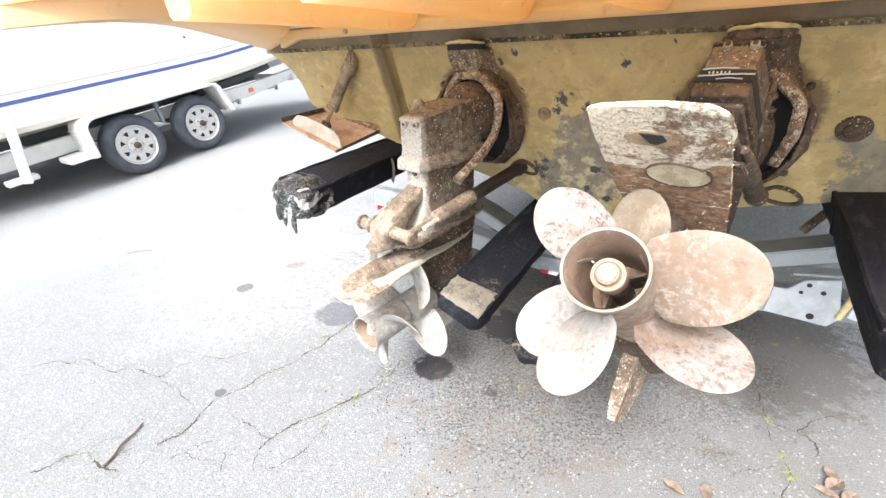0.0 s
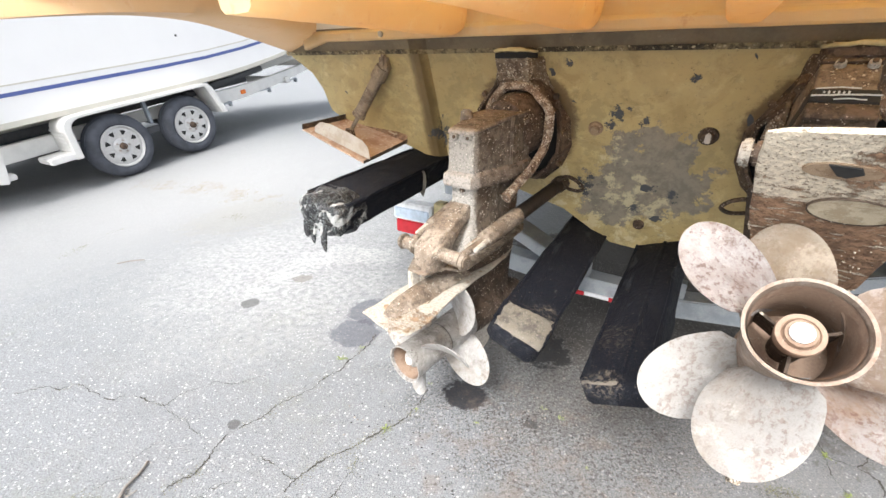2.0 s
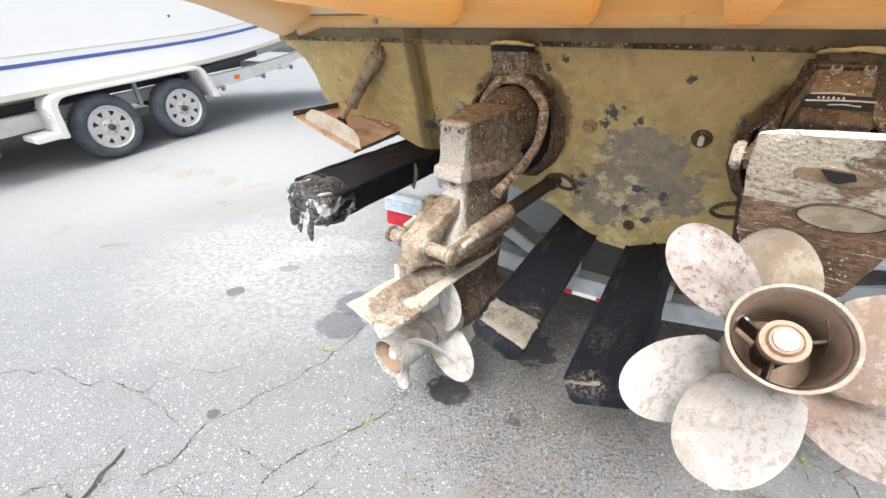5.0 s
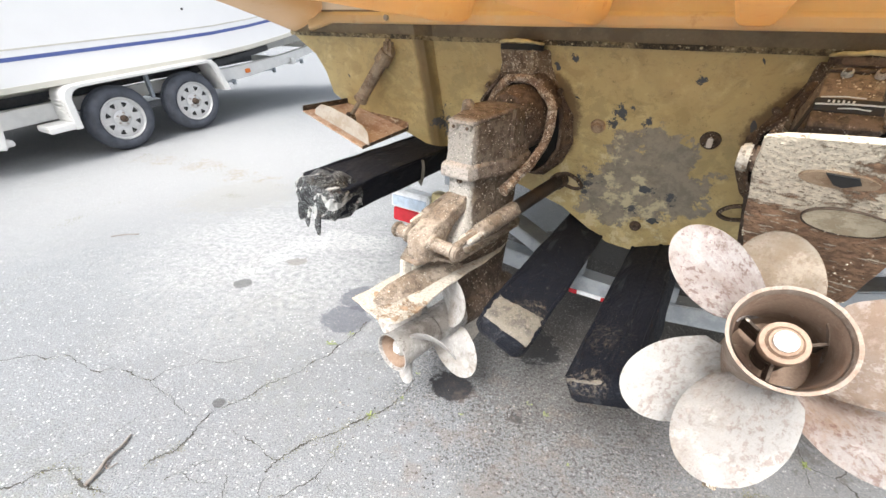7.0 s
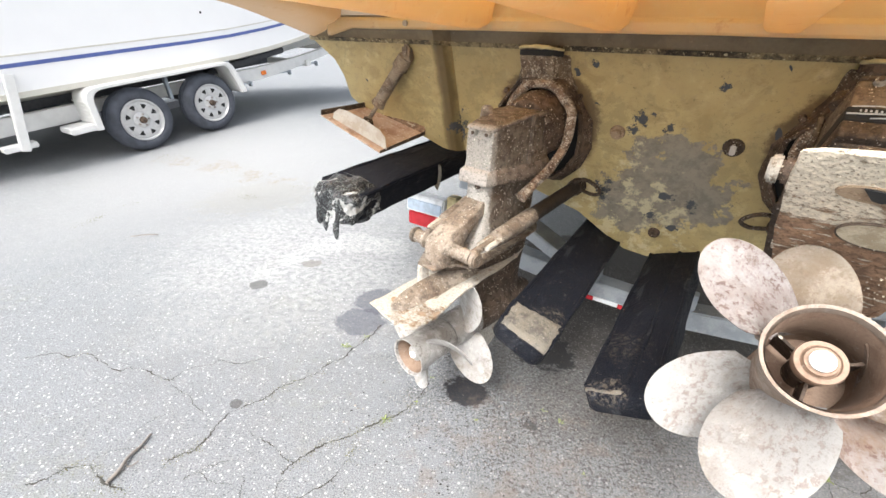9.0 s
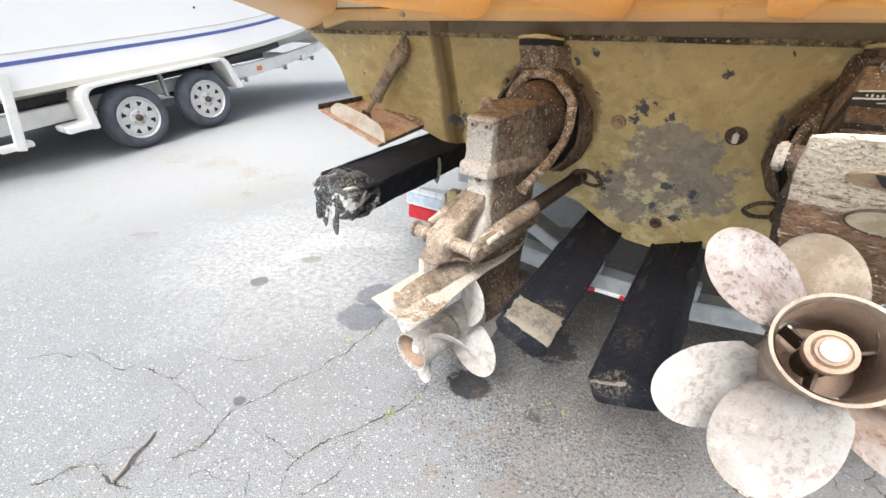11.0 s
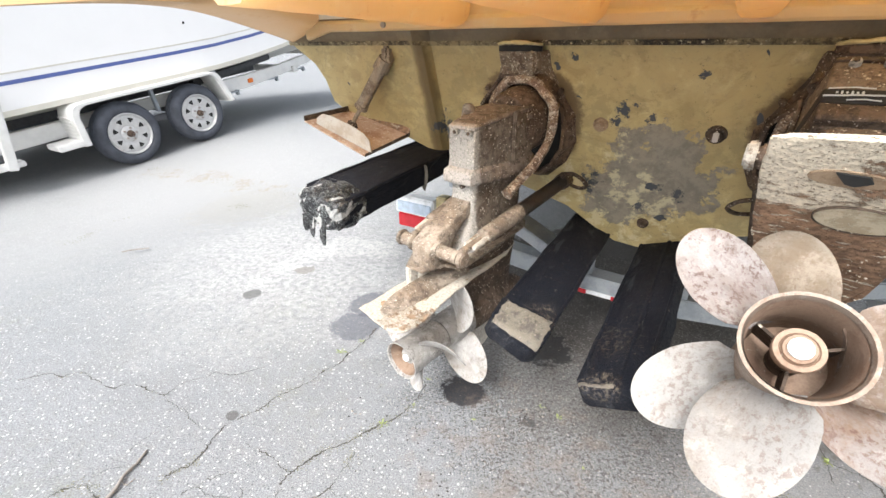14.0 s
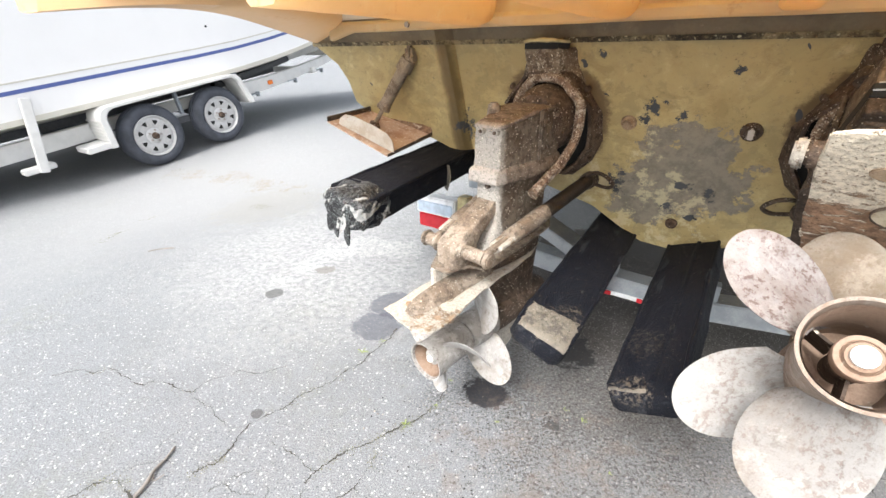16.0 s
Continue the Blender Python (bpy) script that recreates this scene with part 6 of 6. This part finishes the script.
build_crack([(-1.558, 1.279), (-1.533, 1.292), (-1.476, 1.313), (-1.426, 1.298), (-1.372, 1.325), (-1.291, 1.279), (-1.214, 1.250), (-1.186, 1.263), (-1.124, 1.252), (-1.072, 1.228), (-1.024, 1.209)], 0.003, 1)
build_crack([(-1.024, 1.209), (-0.951, 1.160), (-0.930, 1.154), (-0.872, 1.105), (-0.821, 1.079), (-0.770, 1.075)], 0.0016, 2)
build_crack([(-1.024, 1.209), (-0.994, 1.267), (-0.927, 1.299), (-0.909, 1.321), (-0.845, 1.307), (-0.748, 1.354)], 0.0024, 3)
build_crack([(-0.851, 0.919), (-0.828, 0.937), (-0.802, 0.956), (-0.793, 0.980), (-0.785, 1.009), (-0.779, 1.059), (-0.764, 1.097), (-0.700, 1.145), (-0.666, 1.191), (-0.641, 1.223), (-0.565, 1.276), (-0.549, 1.320), (-0.492, 1.369), (-0.464, 1.429), (-0.416, 1.510), (-0.384, 1.589)], 0.0036, 4)
build_crack([(-0.539, 0.897), (-0.522, 0.931), (-0.476, 0.977), (-0.438, 1.008), (-0.380, 1.034), (-0.352, 1.062), (-0.316, 1.094), (-0.300, 1.101), (-0.260, 1.125), (-0.212, 1.180), (-0.171, 1.268)], 0.0036, 5)
build_crack([(-0.681, 1.023), (-0.622, 0.996), (-0.559, 0.952), (-0.522, 0.931)], 0.0022, 6)
build_crack([(-0.487, 0.831), (-0.430, 0.870), (-0.406, 0.889), (-0.393, 0.923), (-0.373, 0.968), (-0.363, 0.996)], 0.003, 7)
build_crack([(-0.406, 0.889), (-0.380, 0.870), (-0.355, 0.852)], 0.0016, 8)
build_crack([(-0.782, 0.870), (-0.753, 0.895), (-0.717, 0.921), (-0.665, 0.936)], 0.0022, 9)
build_crack([(-0.753, 0.895), (-0.706, 0.872), (-0.652, 0.862)], 0.0014, 10)
build_crack([(-0.859, 0.849), (-0.848, 0.876), (-0.851, 0.919)], 0.002, 11)
build_crack([(-1.151, 0.836), (-1.118, 0.852), (-1.094, 0.879), (-1.050, 0.893), (-1.004, 0.871), (-0.958, 0.846), (-0.902, 0.833)], 0.0034, 12)
build_crack([(-1.037, 0.913), (-1.013, 0.940), (-0.966, 0.955), (-0.909, 0.948)], 0.0014, 13)
build_crack([(-0.997, 1.001), (-0.968, 1.052), (-0.932, 1.085)], 0.0014, 14)
build_crack([(-0.615, 0.827), (-0.623, 0.859), (-0.630, 0.890)], 0.0014, 15)
build_crack([(-0.528, 0.829), (-0.543, 0.862), (-0.529, 0.890)], 0.0016, 16)
build_crack([(1.032, 1.149), (0.990, 1.059), (0.953, 0.979), (0.960, 0.954), (1.005, 0.926), (1.022, 0.886), (0.995, 0.832)], 0.003, 18)
build_crack([(0.953, 0.979), (0.914, 0.898), (0.899, 0.834), (0.885, 0.784), (0.816, 0.729)], 0.002, 19)
build_crack([(0.719, 0.874), (0.741, 0.859), (0.784, 0.854)], 0.0018, 20)
build_crack([(0.728, 0.787), (0.767, 0.803), (0.816, 0.810), (0.868, 0.818)], 0.0018, 21)
build_crack([(0.175, 0.904), (0.195, 0.875), (0.214, 0.847)], 0.0016, 22)
build_crack([(-0.012, 0.745), (0.055, 0.762), (0.113, 0.770)], 0.0016, 23)
build_crack([(0.725, 1.078), (0.809, 1.102), (0.842, 1.063), (0.873, 1.026), (0.919, 0.991)], 0.0016, 24)
build_crack([(1.005, 0.926), (1.125, 0.975), (1.200, 0.985)], 0.002, 25)


def build_weed(x, y, size, seed, label="small green weed growing from an asphalt crack"):
    rnd = random.Random(seed)
    t = thing("weed", pose(x, y, ground_z(x, y)), label, "weed", "weeds in the cracks")
    bm = bmesh.new()
    for k in range(int(10 + 12 * size / 0.03)):
        a, l = rnd.uniform(0, 6.28), size * rnd.uniform(0.3, 1.0)
        h = l * rnd.uniform(0.15, 0.7)
        c = Vector((rnd.uniform(-1, 1) * size * 0.6, rnd.uniform(-1, 1) * size * 0.35, 0.001))
        d = Vector((math.cos(a), math.sin(a), 0))
        s = Vector((-d.y, d.x, 0)) * l * 0.16
        q = [c, c + d * l * 0.5 + s + Vector((0, 0, h)), c + d * l + Vector((0, 0, h * 0.8)), c + d * l * 0.5 - s + Vector((0, 0, h))]
        vs = [bm.verts.new(v) for v in q]
        bm.faces.new(vs)
    part("leaves", bm, LEAF, t)
    return t


for k, (x, y, size) in enumerate(((-0.493, 1.434, 0.018), (-0.432, 1.502, 0.012), (-0.296, 1.097, 0.016), (-0.208, 1.175, 0.01), (-0.162, 1.291, 0.01), (0.243, 1.124, 0.012), (0.203, 1.165, 0.01), (0.947, 0.962, 0.016), (0.903, 0.839, 0.016), (0.882, 0.796, 0.018), (0.876, 0.776, 0.016), (1.221, 1.319, 0.012), (1.329, 1.357, 0.01), (0.264, 0.945, 0.007), (-0.023, 1.113, 0.008))):
    build_weed(x, y, size, 40 + k)


MOSS_LINES = []
MOSS_LINES.append([(-3.09, 4.45), (-2.74, 4.32), (-2.32, 4.05), (-1.87, 3.82), (-1.38, 3.54), (-1.06, 3.40)])
MOSS_LINES.append([(-1.74, 3.32), (-1.43, 3.08), (-1.12, 3.00), (-0.76, 2.82)])
MOSS_LINES.append([(-2.57, 2.73), (-2.60, 3.10), (-2.52, 3.47)])


def build_moss():
    """Olive moss crumbs that follow some of the cracks in loose runs."""
    rnd = random.Random(23)
    bm = bmesh.new()
    runs = [(CRACK_LINES[3], 420), (CRACK_LINES[4], 420), (CRACK_LINES[0], 160), (CRACK_LINES[6], 200), (CRACK_LINES[11], 240), (CRACK_LINES[17], 160), (CRACK_LINES[18], 160)]
    for line, many in runs + [(smooth_path([(x, y, 0) for x, y in line], 12), 700) for line in MOSS_LINES]:
        for k in range(many):
            p = line[rnd.randrange(len(line) - 1)]
            if noise.noise(Vector((p.x * 5, p.y * 5, 3.0))) < -0.05:
                continue
            far = 0.012 if p.y < 2.2 else 0.035
            c = Vector((p.x + rnd.gauss(0, far), p.y + rnd.gauss(0, far), 0))
            r = rnd.uniform(0.0008, 0.0022) * (1.0 if p.y < 2.2 else 1.8)
            z = ground_z(c.x, c.y)
            vs = [bm.verts.new((c.x + r * math.cos(a) * rnd.uniform(0.6, 1.3), c.y + r * math.sin(a) * rnd.uniform(0.6, 1.3), z + 0.0005)) for a in (0.3, 1.6, 2.8, 4.0, 5.2)]
            top = bm.verts.new((c.x, c.y, z + r * 0.7))
            for j in range(5):
                bm.faces.new((vs[j], vs[(j + 1) % 5], top))
    return tagged(part("moss", bm, MOSS), "olive moss crumbs along the asphalt cracks", "moss", kind="stuff")


MOSS = plain("olive_moss", (0.16, 0.155, 0.085), 0.95, 0.0, 0.3)
build_moss()


TWIG_A, TWIG_B = Vector((-0.956, 0.846, 0.006)), Vector((-0.946, 0.999, 0.005))


def build_twig():
    t = thing("twig", pose(0, 0, 0), "broken grey twig lying on the asphalt", "twig")
    b = tube([TWIG_A, TWIG_A.lerp(TWIG_B, 0.25) + Vector((0.004, 0, 0.003)), TWIG_A.lerp(TWIG_B, 0.5) + Vector((-0.003, 0, 0.002)), TWIG_A.lerp(TWIG_B, 0.75) + Vector((0.003, 0, 0.001)), TWIG_B], [0.0045, 0.005, 0.004, 0.0038, 0.0028], 7)
    part("stem", roughen(b, 0.0012, 60), BARK, t)
    part("side_shoot", tube([TWIG_A.lerp(TWIG_B, 0.4), TWIG_A.lerp(TWIG_B, 0.3) + Vector((0.02, 0, 0.002)), TWIG_A.lerp(TWIG_B, 0.35) + Vector((0.033, 0.01, 0.002))], 0.0015, 5), BARK, t)
    return t


build_twig()
t = thing("thin_stick", pose(0, 0, 0), "thin dry stick lying on the asphalt", "twig")
part("stem", tube([(-1.90, 2.30, 0.003), (-1.85, 2.33, 0.004), (-1.78, 2.35, 0.003)], 0.0035, 6), BARK, t)


def build_dry_leaf(x, y, size, turn, seed):
    rnd = random.Random(seed)
    t = thing("dry_leaf", pose(x, y, 0.004, 0, 0, turn), "curled brown dry leaf on the asphalt", "leaf", "dry leaves")
    bm = bmesh.new()
    rows = []
    for k in range(7):
        u = k / 6
        w = size * 0.28 * math.sin(math.pi * min(1, u * 0.95 + 0.03)) ** 0.8
        z = size * 0.25 * (u - 0.5) ** 2 + rnd.uniform(0, 0.002)
        rows.append([bm.verts.new((u * size, v * w, z + abs(v) * w * 0.5)) for v in (-1, -0.5, 0, 0.5, 1)])
    for a, c in zip(rows, rows[1:]):
        for j in range(4):
            bm.faces.new((a[j], a[j + 1], c[j + 1], c[j]))
    part("blade", bm, DRY, t)
    return t


for k, (x, y, size, turn) in enumerate(((0.585, 0.735, 0.055, 130), (0.63, 0.72, 0.05, 60), (0.94, 0.745, 0.06, 20), (0.98, 0.76, 0.05, 80), (0.95, 0.72, 0.05, 140), (1.0, 0.73, 0.05, 200))):
    build_dry_leaf(x, y, size, turn, 80 + k)
